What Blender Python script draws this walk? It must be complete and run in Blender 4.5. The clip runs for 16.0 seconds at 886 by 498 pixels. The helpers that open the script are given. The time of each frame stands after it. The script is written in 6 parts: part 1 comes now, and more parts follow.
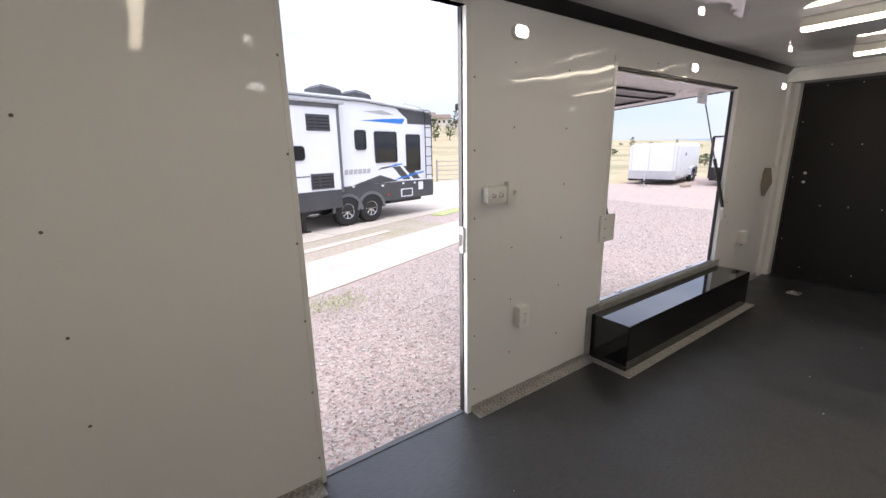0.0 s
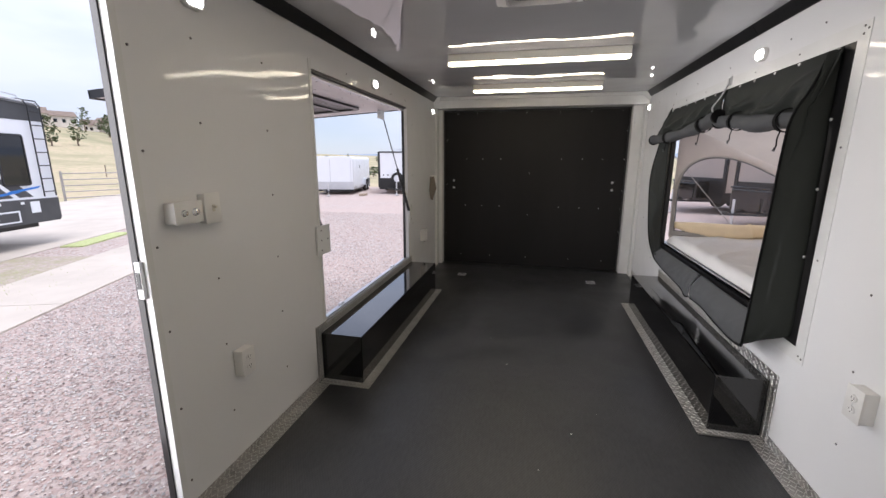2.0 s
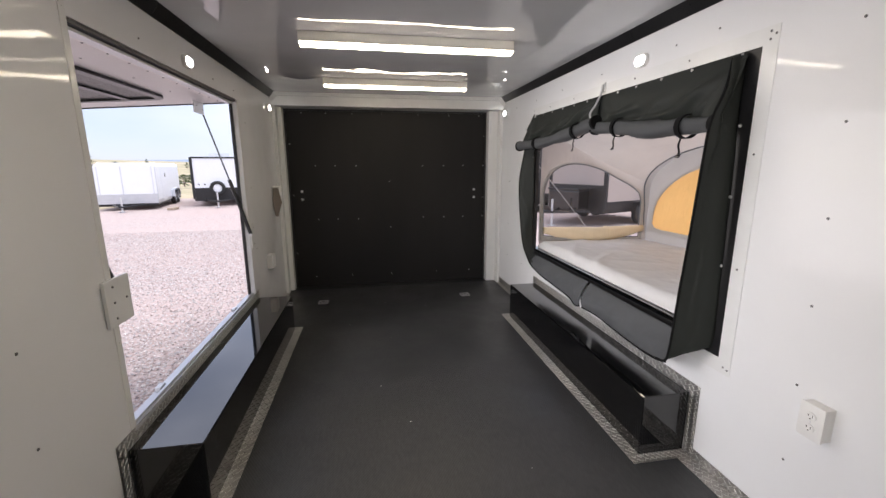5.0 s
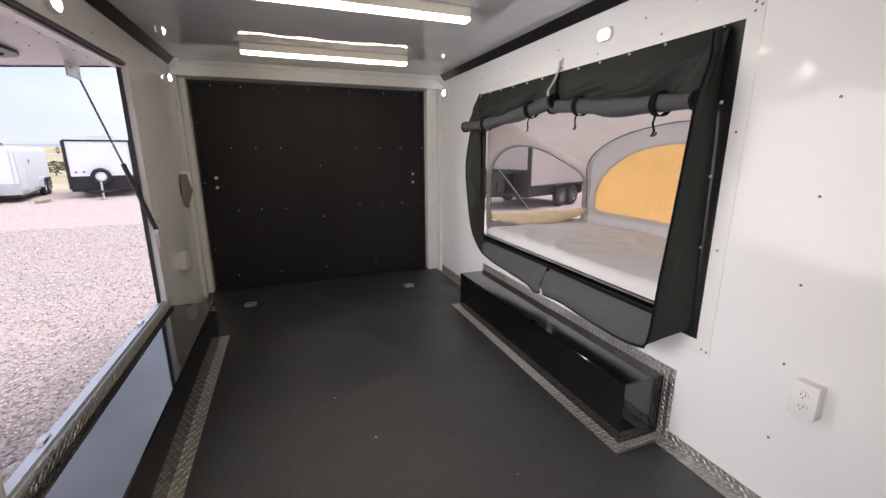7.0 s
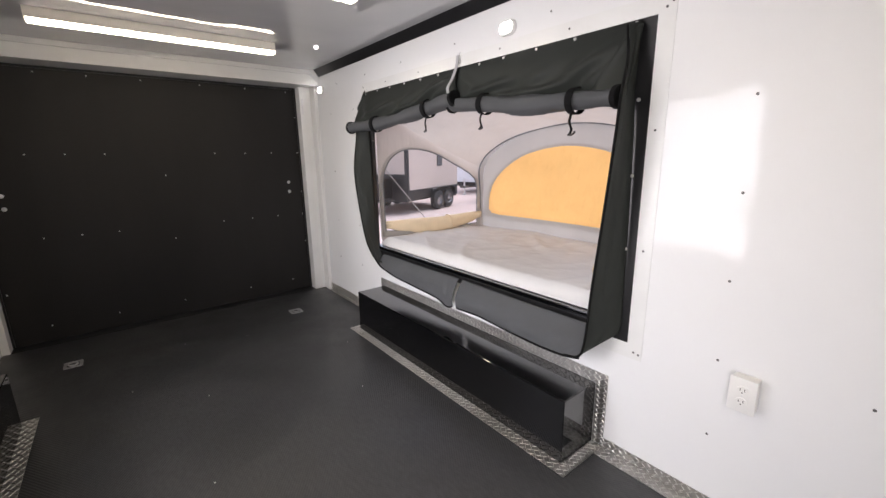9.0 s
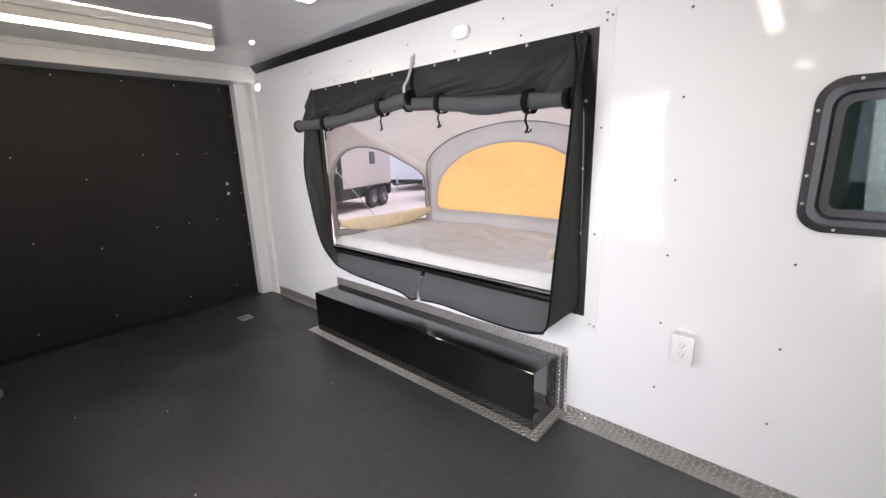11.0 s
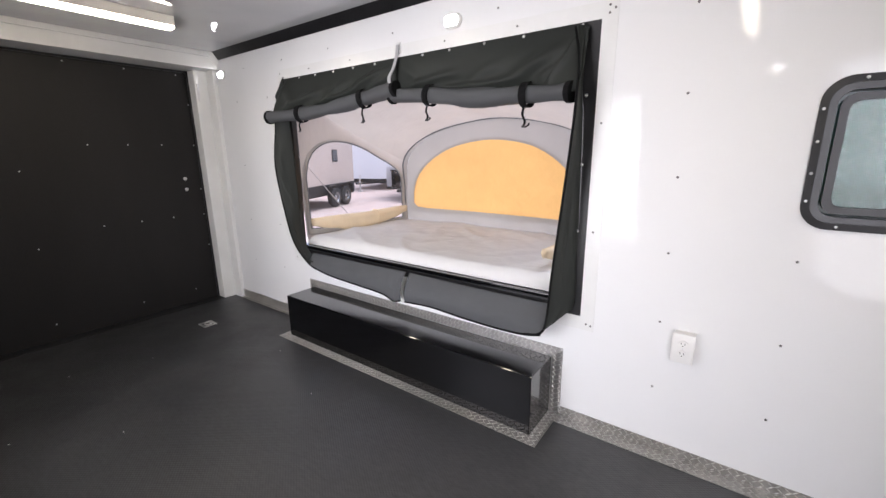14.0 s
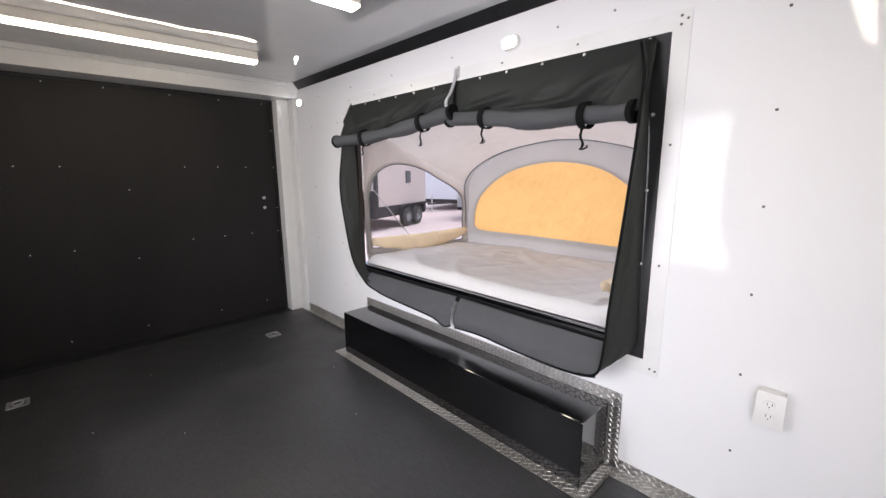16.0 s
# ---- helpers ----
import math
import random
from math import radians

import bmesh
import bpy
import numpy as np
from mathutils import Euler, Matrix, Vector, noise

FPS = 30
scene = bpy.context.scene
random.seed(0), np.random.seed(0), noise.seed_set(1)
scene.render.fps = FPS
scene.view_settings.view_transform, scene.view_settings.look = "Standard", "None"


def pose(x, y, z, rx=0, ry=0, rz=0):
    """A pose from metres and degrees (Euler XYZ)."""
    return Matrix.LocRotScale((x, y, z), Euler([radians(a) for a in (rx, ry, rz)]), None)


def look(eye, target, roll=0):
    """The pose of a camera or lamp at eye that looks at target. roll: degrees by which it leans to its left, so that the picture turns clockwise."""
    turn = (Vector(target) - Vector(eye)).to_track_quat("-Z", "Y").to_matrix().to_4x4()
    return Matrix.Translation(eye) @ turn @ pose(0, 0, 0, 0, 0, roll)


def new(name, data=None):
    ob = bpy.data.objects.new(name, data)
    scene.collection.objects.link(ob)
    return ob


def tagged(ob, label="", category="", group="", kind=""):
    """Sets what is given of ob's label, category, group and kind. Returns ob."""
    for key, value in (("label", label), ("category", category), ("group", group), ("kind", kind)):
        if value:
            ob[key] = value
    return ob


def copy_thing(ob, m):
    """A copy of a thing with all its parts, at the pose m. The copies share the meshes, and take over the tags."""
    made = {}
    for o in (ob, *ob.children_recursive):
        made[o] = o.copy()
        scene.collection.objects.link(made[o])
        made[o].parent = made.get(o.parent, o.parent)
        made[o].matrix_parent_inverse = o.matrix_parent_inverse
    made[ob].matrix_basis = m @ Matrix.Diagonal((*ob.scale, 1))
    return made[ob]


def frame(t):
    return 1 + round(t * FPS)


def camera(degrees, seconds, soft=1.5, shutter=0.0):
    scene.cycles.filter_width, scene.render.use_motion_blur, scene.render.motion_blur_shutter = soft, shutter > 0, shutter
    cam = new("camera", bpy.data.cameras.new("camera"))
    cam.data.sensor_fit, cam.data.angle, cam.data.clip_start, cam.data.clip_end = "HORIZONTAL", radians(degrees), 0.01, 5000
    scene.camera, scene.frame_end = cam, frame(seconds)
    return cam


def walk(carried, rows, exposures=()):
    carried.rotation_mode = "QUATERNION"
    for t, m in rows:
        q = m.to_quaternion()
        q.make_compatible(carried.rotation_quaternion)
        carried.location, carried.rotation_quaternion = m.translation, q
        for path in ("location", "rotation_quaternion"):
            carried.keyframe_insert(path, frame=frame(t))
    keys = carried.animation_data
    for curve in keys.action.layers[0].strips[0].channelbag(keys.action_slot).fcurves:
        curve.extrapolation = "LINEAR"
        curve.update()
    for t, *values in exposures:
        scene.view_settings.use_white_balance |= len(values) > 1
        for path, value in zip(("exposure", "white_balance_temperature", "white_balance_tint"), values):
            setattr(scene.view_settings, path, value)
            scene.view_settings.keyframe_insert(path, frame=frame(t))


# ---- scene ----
cam = camera(94.8, 16.0)
PATH = [
    (0, (0.112, -0.109, 1.384), (1.23, 1.481, 0.912), -1.0),
    (0.5, (0.162, -0.046, 1.379), (1.54, 1.321, 0.899), -0.6),
    (1, (0.225, 0.006, 1.357), (1.837, 1.096, 0.895), -0.4),
    (1.5, (0.264, 0.067, 1.366), (2.061, 0.815, 0.908), 0.0),
    (2, (0.248, 0.147, 1.354), (2.154, 0.576, 0.928), 0.2),
    (2.5, (0.244, 0.211, 1.363), (2.195, 0.377, 0.956), 0.1),
    (3, (0.333, 0.236, 1.361), (2.295, 0.23, 0.972), -0.1),
    (3.5, (0.497, 0.26, 1.373), (2.458, 0.147, 0.994), -0.2),
    (6, (0.965, 0.519, 1.354), (2.858, 0.041, 0.916), -0.1),
    (6.5, (1.044, 0.507, 1.344), (2.907, -0.06, 0.888), -0.1),
    (7, (1.111, 0.581, 1.34), (2.928, -0.112, 0.873), -0.1),
    (7.5, (1.182, 0.673, 1.336), (2.933, -0.165, 0.854), -0.3),
    (8, (1.289, 0.675, 1.333), (2.966, -0.301, 0.85), -0.5),
    (8.5, (1.414, 0.604, 1.336), (3.016, -0.498, 0.867), -0.6),
    (9, (1.471, 0.568, 1.328), (3.0, -0.641, 0.88), -0.8),
    (9.2, (1.478, 0.561, 1.321), (2.979, -0.685, 0.882), -1.2),
    (11.3, (1.533, 0.795, 1.332), (2.813, -0.676, 0.883), -1.9),
    (11.5, (1.542, 0.803, 1.326), (2.814, -0.68, 0.895), -2.0),
    (12, (1.536, 0.784, 1.322), (2.799, -0.703, 0.882), -1.7),
    (12.5, (1.534, 0.773, 1.329), (2.792, -0.715, 0.879), -1.6),
    (13, (1.549, 0.767, 1.336), (2.778, -0.741, 0.874), -1.3),
    (13.5, (1.583, 0.792, 1.323), (2.776, -0.742, 0.85), -1.0),
    (14, (1.696, 0.785, 1.304), (2.849, -0.781, 0.835), -0.6),
    (14.5, (1.897, 0.7, 1.321), (3.029, -0.894, 0.895), -0.4),
    (15, (1.994, 0.585, 1.301), (3.132, -1.011, 0.903), -0.2),
    (15.5, (1.904, 0.591, 1.313), (3.141, -0.936, 0.943), -0.4),
    (16, (1.661, 0.662, 1.313), (3.087, -0.692, 0.944), -0.4),
]
EXPOSURES = [(0.0, 0.75, 6350, 14), (1.5, 0.52, 6250, 14), (2.5, 0.62, 6250, 14), (3.5, 0.76, 6250, 14), (7.0, 0.72, 6400, 16), (9.0, 1.02, 6300, 16), (12.0, 1.15, 6100, 16), (16.0, 1.08, 6100, 16)]
walk(cam, [(t, look(eye, target, roll)) for t, eye, target, roll in PATH], EXPOSURES)

# ---- light ----
GROUND = -0.52
HATCH_POWER, DOOR_POWER = 8.5, 5.5
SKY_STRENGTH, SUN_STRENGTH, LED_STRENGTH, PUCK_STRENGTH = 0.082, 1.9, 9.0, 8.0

world = bpy.data.worlds.new("overcast_sky")
scene.world = world
world.use_nodes = True
wn, wl = world.node_tree.nodes, world.node_tree.links
wn.clear()
w_out, w_bg = wn.new("ShaderNodeOutputWorld"), wn.new("ShaderNodeBackground")
w_sky, w_mix = wn.new("ShaderNodeTexSky"), wn.new("ShaderNodeMix")
w_sky.sky_type, w_sky.sun_disc = "NISHITA", False
w_sky.sun_elevation, w_sky.sun_rotation, w_sky.altitude = radians(70), radians(210), 1800
w_co, w_map, w_noise, w_ramp = wn.new("ShaderNodeTexCoord"), wn.new("ShaderNodeMapping"), wn.new("ShaderNodeTexNoise"), wn.new("ShaderNodeValToRGB")
w_map.inputs["Scale"].default_value = (1.0, 1.0, 3.2)
w_noise.inputs["Scale"].default_value, w_noise.inputs["Detail"].default_value = 1.7, 5
w_ramp.color_ramp.elements[0].position, w_ramp.color_ramp.elements[1].position = 0.34, 0.60
w_ramp.color_ramp.elements[0].color, w_ramp.color_ramp.elements[1].color = (0.45, 0.45, 0.45, 1), (0.97, 0.97, 0.97, 1)
w_mix.data_type = "RGBA"
w_mix.inputs["B"].default_value = (7.6, 8.1, 9.4, 1)
wl.new(w_co.outputs["Generated"], w_map.inputs["Vector"])
wl.new(w_map.outputs["Vector"], w_noise.inputs["Vector"])
wl.new(w_noise.outputs["Fac"], w_ramp.inputs["Fac"])
wl.new(w_ramp.outputs["Color"], w_mix.inputs["Factor"])
wl.new(w_sky.outputs["Color"], w_mix.inputs["A"])
# an overcast sky is brighter overhead than at the horizon
w_sep, w_rise, w_gain = wn.new("ShaderNodeSeparateXYZ"), wn.new("ShaderNodeMath"), wn.new("ShaderNodeVectorMath")
w_rise.operation, w_gain.operation, w_rise.use_clamp = "MULTIPLY_ADD", "SCALE", False
w_rise.inputs[1].default_value, w_rise.inputs[2].default_value = 1.2, 0.86
wl.new(w_co.outputs["Generated"], w_sep.inputs["Vector"])
wl.new(w_sep.outputs["Z"], w_rise.inputs[0])
wl.new(w_mix.outputs["Result"], w_gain.inputs[0])
wl.new(w_rise.outputs["Value"], w_gain.inputs["Scale"])
wl.new(w_gain.outputs["Vector"], w_bg.inputs["Color"])
w_bg.inputs["Strength"].default_value = SKY_STRENGTH
wl.new(w_bg.outputs["Background"], w_out.inputs["Surface"])

sun_data = bpy.data.lights.new("sun", "SUN")
sun_data.energy, sun_data.angle, sun_data.color = SUN_STRENGTH, radians(35), (1.0, 0.97, 0.93)
sun = new("sun", sun_data)
sun.matrix_world = look((-4, -7, 24), (0, 0, 0))


# area lamps added in the two side openings to boost the sky's light indoors
def opening_light(name, at, aim, wide, high, power):
    data = bpy.data.lights.new(name, "AREA")
    data.shape, data.size, data.size_y = "RECTANGLE", wide, high
    data.energy, data.color, data.spread = power, (1.0, 0.97, 0.95), radians(95)
    lamp = new(name, data)
    lamp.matrix_world = look(at, Vector(at) + Vector(aim))


opening_light("hatch_daylight", (3.30, 1.43, 1.10), (0.05, -1, -0.12), 1.6, 1.35, HATCH_POWER)
opening_light("door_daylight", (0.925, 1.43, 1.05), (0.85, -1, -0.15), 0.70, 1.8, DOOR_POWER)


# ---- materials ----
def material(name):
    m = bpy.data.materials.new(name)
    m.use_nodes = True
    n = m.node_tree.nodes
    return m, n, m.node_tree.links, n["Principled BSDF"]


def noise_node(n, l, scale, detail=4, rough=0.55, stretch=(1, 1, 1)):
    co, mp, tx = n.new("ShaderNodeTexCoord"), n.new("ShaderNodeMapping"), n.new("ShaderNodeTexNoise")
    mp.inputs["Scale"].default_value = stretch
    tx.inputs["Scale"].default_value, tx.inputs["Detail"].default_value, tx.inputs["Roughness"].default_value = scale, detail, rough
    l.new(co.outputs["Object"], mp.inputs["Vector"])
    l.new(mp.outputs["Vector"], tx.inputs["Vector"])
    return tx


def ramp_node(n, l, source, stops):
    r = n.new("ShaderNodeValToRGB")
    e = r.color_ramp.elements
    while len(e) < len(stops):
        e.new(0.5)
    for k, (pos, col) in enumerate(stops):
        e[k].position, e[k].color = pos, (*col, 1)
    l.new(source, r.inputs["Fac"])
    return r


def shade(c, k):
    return tuple(min(1.0, v * k) for v in c)


def surface(name, col, rough=0.5, metal=0.0, vary=0.12, scale=6.0, grain=120.0, bump=0.05, wave=0.0, wave_scale=1.2, coat=0.0, spec=0.5, depth=0.002, stretch=(1, 1, 1)):
    """A plain coated, painted or moulded surface with large soft stains, fine grain and a little relief."""
    m, n, l, p = material(name)
    big, fine = noise_node(n, l, scale, 5, 0.6, stretch), noise_node(n, l, grain, 3, 0.6, stretch)
    r = ramp_node(n, l, big.outputs["Fac"], [(0.3, shade(col, 1 - vary)), (0.7, shade(col, 1 + vary))])
    l.new(r.outputs["Color"], p.inputs["Base Color"])
    rr = ramp_node(n, l, fine.outputs["Fac"], [(0.3, (rough * 0.85,) * 3), (0.7, (min(1, rough * 1.15),) * 3)])
    l.new(rr.outputs["Color"], p.inputs["Roughness"])
    p.inputs["Metallic"].default_value = metal
    p.inputs["Specular IOR Level"].default_value = spec
    p.inputs["Coat Weight"].default_value = coat
    p.inputs["Coat Roughness"].default_value = 0.04
    b = n.new("ShaderNodeBump")
    b.inputs["Strength"].default_value, b.inputs["Distance"].default_value = bump, depth
    l.new(fine.outputs["Fac"], b.inputs["Height"])
    last = b
    if wave:
        soft = noise_node(n, l, wave_scale, 2, 0.45)
        w = n.new("ShaderNodeBump")
        w.inputs["Strength"].default_value, w.inputs["Distance"].default_value = 1.0, wave
        l.new(soft.outputs["Fac"], w.inputs["Height"])
        l.new(b.outputs["Normal"], w.inputs["Normal"])
        last = w
    l.new(last.outputs["Normal"], p.inputs["Normal"])
    return m


def emitter(name, col, strength):
    m, n, l, p = material(name)
    p.inputs["Base Color"].default_value = (*shade(col, 0.8), 1)
    p.inputs["Emission Color"].default_value, p.inputs["Emission Strength"].default_value = (*col, 1), strength
    return m


def fabric(name, col, through_light=0.0, rough=0.9, weave=900.0, vary=0.1, folds=0.0):
    """Woven cloth: a fine weave, soft stains, and light that passes through thin tent walls."""
    m, n, l, p = material(name)
    big, fine = noise_node(n, l, 3.5, 5), noise_node(n, l, weave, 2)
    r = ramp_node(n, l, big.outputs["Fac"], [(0.3, shade(col, 1 - vary)), (0.7, shade(col, 1 + vary))])
    l.new(r.outputs["Color"], p.inputs["Base Color"])
    p.inputs["Roughness"].default_value = rough
    p.inputs["Specular IOR Level"].default_value = 0.25
    b = n.new("ShaderNodeBump")
    b.inputs["Strength"].default_value, b.inputs["Distance"].default_value = 0.25, 0.0006
    l.new(fine.outputs["Fac"], b.inputs["Height"])
    last = b
    if folds:
        crease = noise_node(n, l, 7.0, 3, 0.5, (1, 1.6, 0.5))
        w = n.new("ShaderNodeBump")
        w.inputs["Strength"].default_value, w.inputs["Distance"].default_value = 0.8, folds
        l.new(crease.outputs["Fac"], w.inputs["Height"])
        l.new(b.outputs["Normal"], w.inputs["Normal"])
        last = w
    l.new(last.outputs["Normal"], p.inputs["Normal"])
    if through_light:
        tr, mx, out = n.new("ShaderNodeBsdfTranslucent"), n.new("ShaderNodeMixShader"), n["Material Output"]
        l.new(r.outputs["Color"], tr.inputs["Color"])
        l.new(last.outputs["Normal"], tr.inputs["Normal"])
        mx.inputs["Fac"].default_value = through_light
        l.new(p.outputs["BSDF"], mx.inputs[1])
        l.new(tr.outputs["BSDF"], mx.inputs[2])
        l.new(mx.outputs["Shader"], out.inputs["Surface"])
    return m


def pane(name, tint, gloss_rough=0.01, gloss=0.12, solid=0.0, solid_col=(0.5, 0.5, 0.5)):
    """Thin glass or netting: see-through with a tint, a mirror gloss that grows at grazing angles, and a part that is solid thread."""
    m, n, l, p = material(name)
    t, g, f, a, mx = n.new("ShaderNodeBsdfTransparent"), n.new("ShaderNodeBsdfGlossy"), n.new("ShaderNodeFresnel"), n.new("ShaderNodeMath"), n.new("ShaderNodeMixShader")
    t.inputs["Color"].default_value = (*tint, 1)
    g.inputs["Roughness"].default_value = gloss_rough
    f.inputs["IOR"].default_value = 1.45
    a.operation = "ADD"
    a.inputs[1].default_value = gloss
    l.new(f.outputs["Fac"], a.inputs[0])
    l.new(a.outputs["Value"], mx.inputs["Fac"])
    l.new(t.outputs["BSDF"], mx.inputs[1])
    l.new(g.outputs["BSDF"], mx.inputs[2])
    last = mx
    if solid:
        s, m2 = n.new("ShaderNodeBsdfDiffuse"), n.new("ShaderNodeMixShader")
        s.inputs["Color"].default_value = (*solid_col, 1)
        m2.inputs["Fac"].default_value = solid
        l.new(t.outputs["BSDF"], m2.inputs[1])
        l.new(s.outputs["BSDF"], m2.inputs[2])
        last = m2
    l.new(last.outputs["Shader"], n["Material Output"].inputs["Surface"])
    return m


def rubber_floor():
    """Black sheet flooring with a fine pressed grid, scuffs and a soft sheen."""
    m, n, l, p = material("black_rubber_floor")
    co, sep = n.new("ShaderNodeTexCoord"), n.new("ShaderNodeSeparateXYZ")
    l.new(co.outputs["Object"], sep.inputs["Vector"])
    waves = []
    for axis, pitch in (("X", 0.019), ("Y", 0.013)):
        k, s = n.new("ShaderNodeMath"), n.new("ShaderNodeMath")
        k.operation, s.operation = "MULTIPLY", "SINE"
        k.inputs[1].default_value = 2 * math.pi / pitch
        l.new(sep.outputs[axis], k.inputs[0])
        l.new(k.outputs["Value"], s.inputs[0])
        waves.append(s)
    g = n.new("ShaderNodeMath")
    g.operation = "MULTIPLY"
    l.new(waves[0].outputs["Value"], g.inputs[0])
    l.new(waves[1].outputs["Value"], g.inputs[1])
    big, scuff = noise_node(n, l, 1.3, 6, 0.6), noise_node(n, l, 22, 6, 0.7, (1, 3, 1))
    r = ramp_node(n, l, scuff.outputs["Fac"], [(0.35, (0.018, 0.0185, 0.020)), (0.75, (0.043, 0.044, 0.047))])
    l.new(r.outputs["Color"], p.inputs["Base Color"])
    rr = ramp_node(n, l, big.outputs["Fac"], [(0.35, (0.30,) * 3), (0.65, (0.58,) * 3)])
    l.new(rr.outputs["Color"], p.inputs["Roughness"])
    p.inputs["Specular IOR Level"].default_value = 0.9
    b = n.new("ShaderNodeBump")
    b.inputs["Strength"].default_value, b.inputs["Distance"].default_value = 0.5, 0.0009
    l.new(g.outputs["Value"], b.inputs["Height"])
    l.new(b.outputs["Normal"], p.inputs["Normal"])
    return m


def stone_cover(name, cols, scale, rough=0.95, bump=0.6, depth=0.02, patch=()):
    """Loose gravel or rough ground: cells of mixed colour at their real size, with dusty patches."""
    m, n, l, p = material(name)
    co, v = n.new("ShaderNodeTexCoord"), n.new("ShaderNodeTexVoronoi")
    v.inputs["Scale"].default_value = scale
    l.new(co.outputs["Object"], v.inputs["Vector"])
    sep = n.new("ShaderNodeSeparateColor")
    l.new(v.outputs["Color"], sep.inputs["Color"])
    r = ramp_node(n, l, sep.outputs["Red"], [(k / (len(cols) - 1), c) for k, c in enumerate(cols)])
    last = r.outputs["Color"]
    if patch:
        big, mx = noise_node(n, l, patch[0], 6, 0.65), n.new("ShaderNodeMix")
        mx.data_type = "RGBA"
        k = ramp_node(n, l, big.outputs["Fac"], [(patch[2], (0, 0, 0)), (patch[3], (1, 1, 1))])
        l.new(k.outputs["Color"], mx.inputs["Factor"])
        l.new(last, mx.inputs["A"])
        mx.inputs["B"].default_value = (*patch[1], 1)
        last = mx.outputs["Result"]
    l.new(last, p.inputs["Base Color"])
    p.inputs["Roughness"].default_value = rough
    b = n.new("ShaderNodeBump")
    b.invert = True
    b.inputs["Strength"].default_value, b.inputs["Distance"].default_value = bump, depth
    l.new(v.outputs["Distance"], b.inputs["Height"])
    l.new(b.outputs["Normal"], p.inputs["Normal"])
    return m


def island_stones():
    """Separate stones, each of its own colour."""
    m, n, l, p = material("loose_stones")
    g = n.new("ShaderNodeNewGeometry")
    r = ramp_node(n, l, g.outputs["Random Per Island"], [(0.0, (0.17, 0.135, 0.13)), (0.25, (0.46, 0.365, 0.33)), (0.5, (0.53, 0.455, 0.42)), (0.75, (0.36, 0.345, 0.335)), (1.0, (0.68, 0.62, 0.575))])
    l.new(r.outputs["Color"], p.inputs["Base Color"])
    p.inputs["Roughness"].default_value = 0.9
    return m


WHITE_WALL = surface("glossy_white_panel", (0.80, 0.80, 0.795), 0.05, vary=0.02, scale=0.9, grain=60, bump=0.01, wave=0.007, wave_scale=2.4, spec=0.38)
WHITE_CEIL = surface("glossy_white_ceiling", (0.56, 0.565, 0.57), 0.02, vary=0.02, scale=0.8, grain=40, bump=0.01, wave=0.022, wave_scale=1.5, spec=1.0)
WHITE_TRIM = surface("white_painted_trim", (0.78, 0.78, 0.76), 0.22, vary=0.04, scale=4, grain=90, bump=0.03)
WHITE_PLASTIC = surface("white_plastic", (0.80, 0.79, 0.76), 0.35, vary=0.02, scale=20, grain=300, bump=0.02)
BEIGE_PLASTIC = surface("aged_white_plastic", (0.70, 0.66, 0.56), 0.45, vary=0.05, scale=12, grain=300, bump=0.03)
BLACK_TRIM = surface("black_trim", (0.014, 0.014, 0.015), 0.32, vary=0.3, scale=9, grain=160, bump=0.05)
BLACK_STEEL = surface("black_painted_steel", (0.0015, 0.0015, 0.002), 0.06, vary=0.3, scale=5, grain=260, bump=0.006, wave=0.0010, wave_scale=3.0, coat=0.7, spec=0.45)
BLACK_PANEL = surface("black_ramp_panel", (0.0135, 0.0125, 0.012), 0.55, spec=0.3, vary=0.3, scale=1.2, grain=220, bump=0.12, stretch=(1, 1, 0.2))
STEEL = surface("zinc_steel", (0.72, 0.72, 0.72), 0.45, 1.0, vary=0.1, scale=30, grain=300, bump=0.05)
DARK_SCREW = surface("dull_screw", (0.16, 0.155, 0.15), 0.35, 0.9, vary=0.15, scale=40, grain=400)
TREAD = surface("tread_plate_ground", (0.42, 0.41, 0.39), 0.40, 1.0, vary=0.18, scale=14, grain=260, bump=0.10)
# bars are coloured lighter than the plate so the raised pattern reads
TREAD_BAR = surface("lighter_tread_bar", (0.62, 0.61, 0.585), 0.36, 1.0, vary=0.12, scale=30, grain=300, bump=0.05)
CANVAS = fabric("charcoal_canvas", (0.024, 0.027, 0.024), 0.0, 0.6, 700, 0.10, 0.002)
CANVAS_BACK = fabric("grey_canvas_lining", (0.072, 0.075, 0.079), 0.0, 0.7, 700, 0.08, 0.003)
BLACK_WEB = fabric("black_webbing", (0.003, 0.003, 0.0035), 0.0, 0.9, 500)
TENT = fabric("pale_grey_tent_cloth", (0.52, 0.465, 0.42), 0.25, 0.85, 800, 0.05, 0.012)
TENT_BAND = fabric("light_grey_tent_band", (0.46, 0.435, 0.41), 0.20, 0.85, 800, 0.04, 0.006)
YELLOW = fabric("yellow_window_cover", (0.80, 0.475, 0.175), 0.34, 0.8, 800, 0.05, 0.035)
BEIGE_ROLL = fabric("rolled_tan_cloth", (0.80, 0.67, 0.47), 0.25, 0.85, 800, 0.08, 0.012)
MATTRESS = fabric("white_mattress_cover", (0.61, 0.605, 0.595), 0.0, 0.9, 500, 0.03, 0.010)
NET = pane("insect_netting", (0.93, 0.93, 0.95), solid=0.20, solid_col=(0.17, 0.16, 0.16))
TINTED = pane("tinted_window_glass", (0.06, 0.10, 0.09), 0.01, 0.0)
CLEAR = pane("sash_glass", (0.78, 0.88, 0.85), 0.01, 0.0)
RUBBER = surface("black_rubber", (0.013, 0.013, 0.013), 0.6, vary=0.3, scale=12, grain=200, bump=0.15)
FLOOR = rubber_floor()
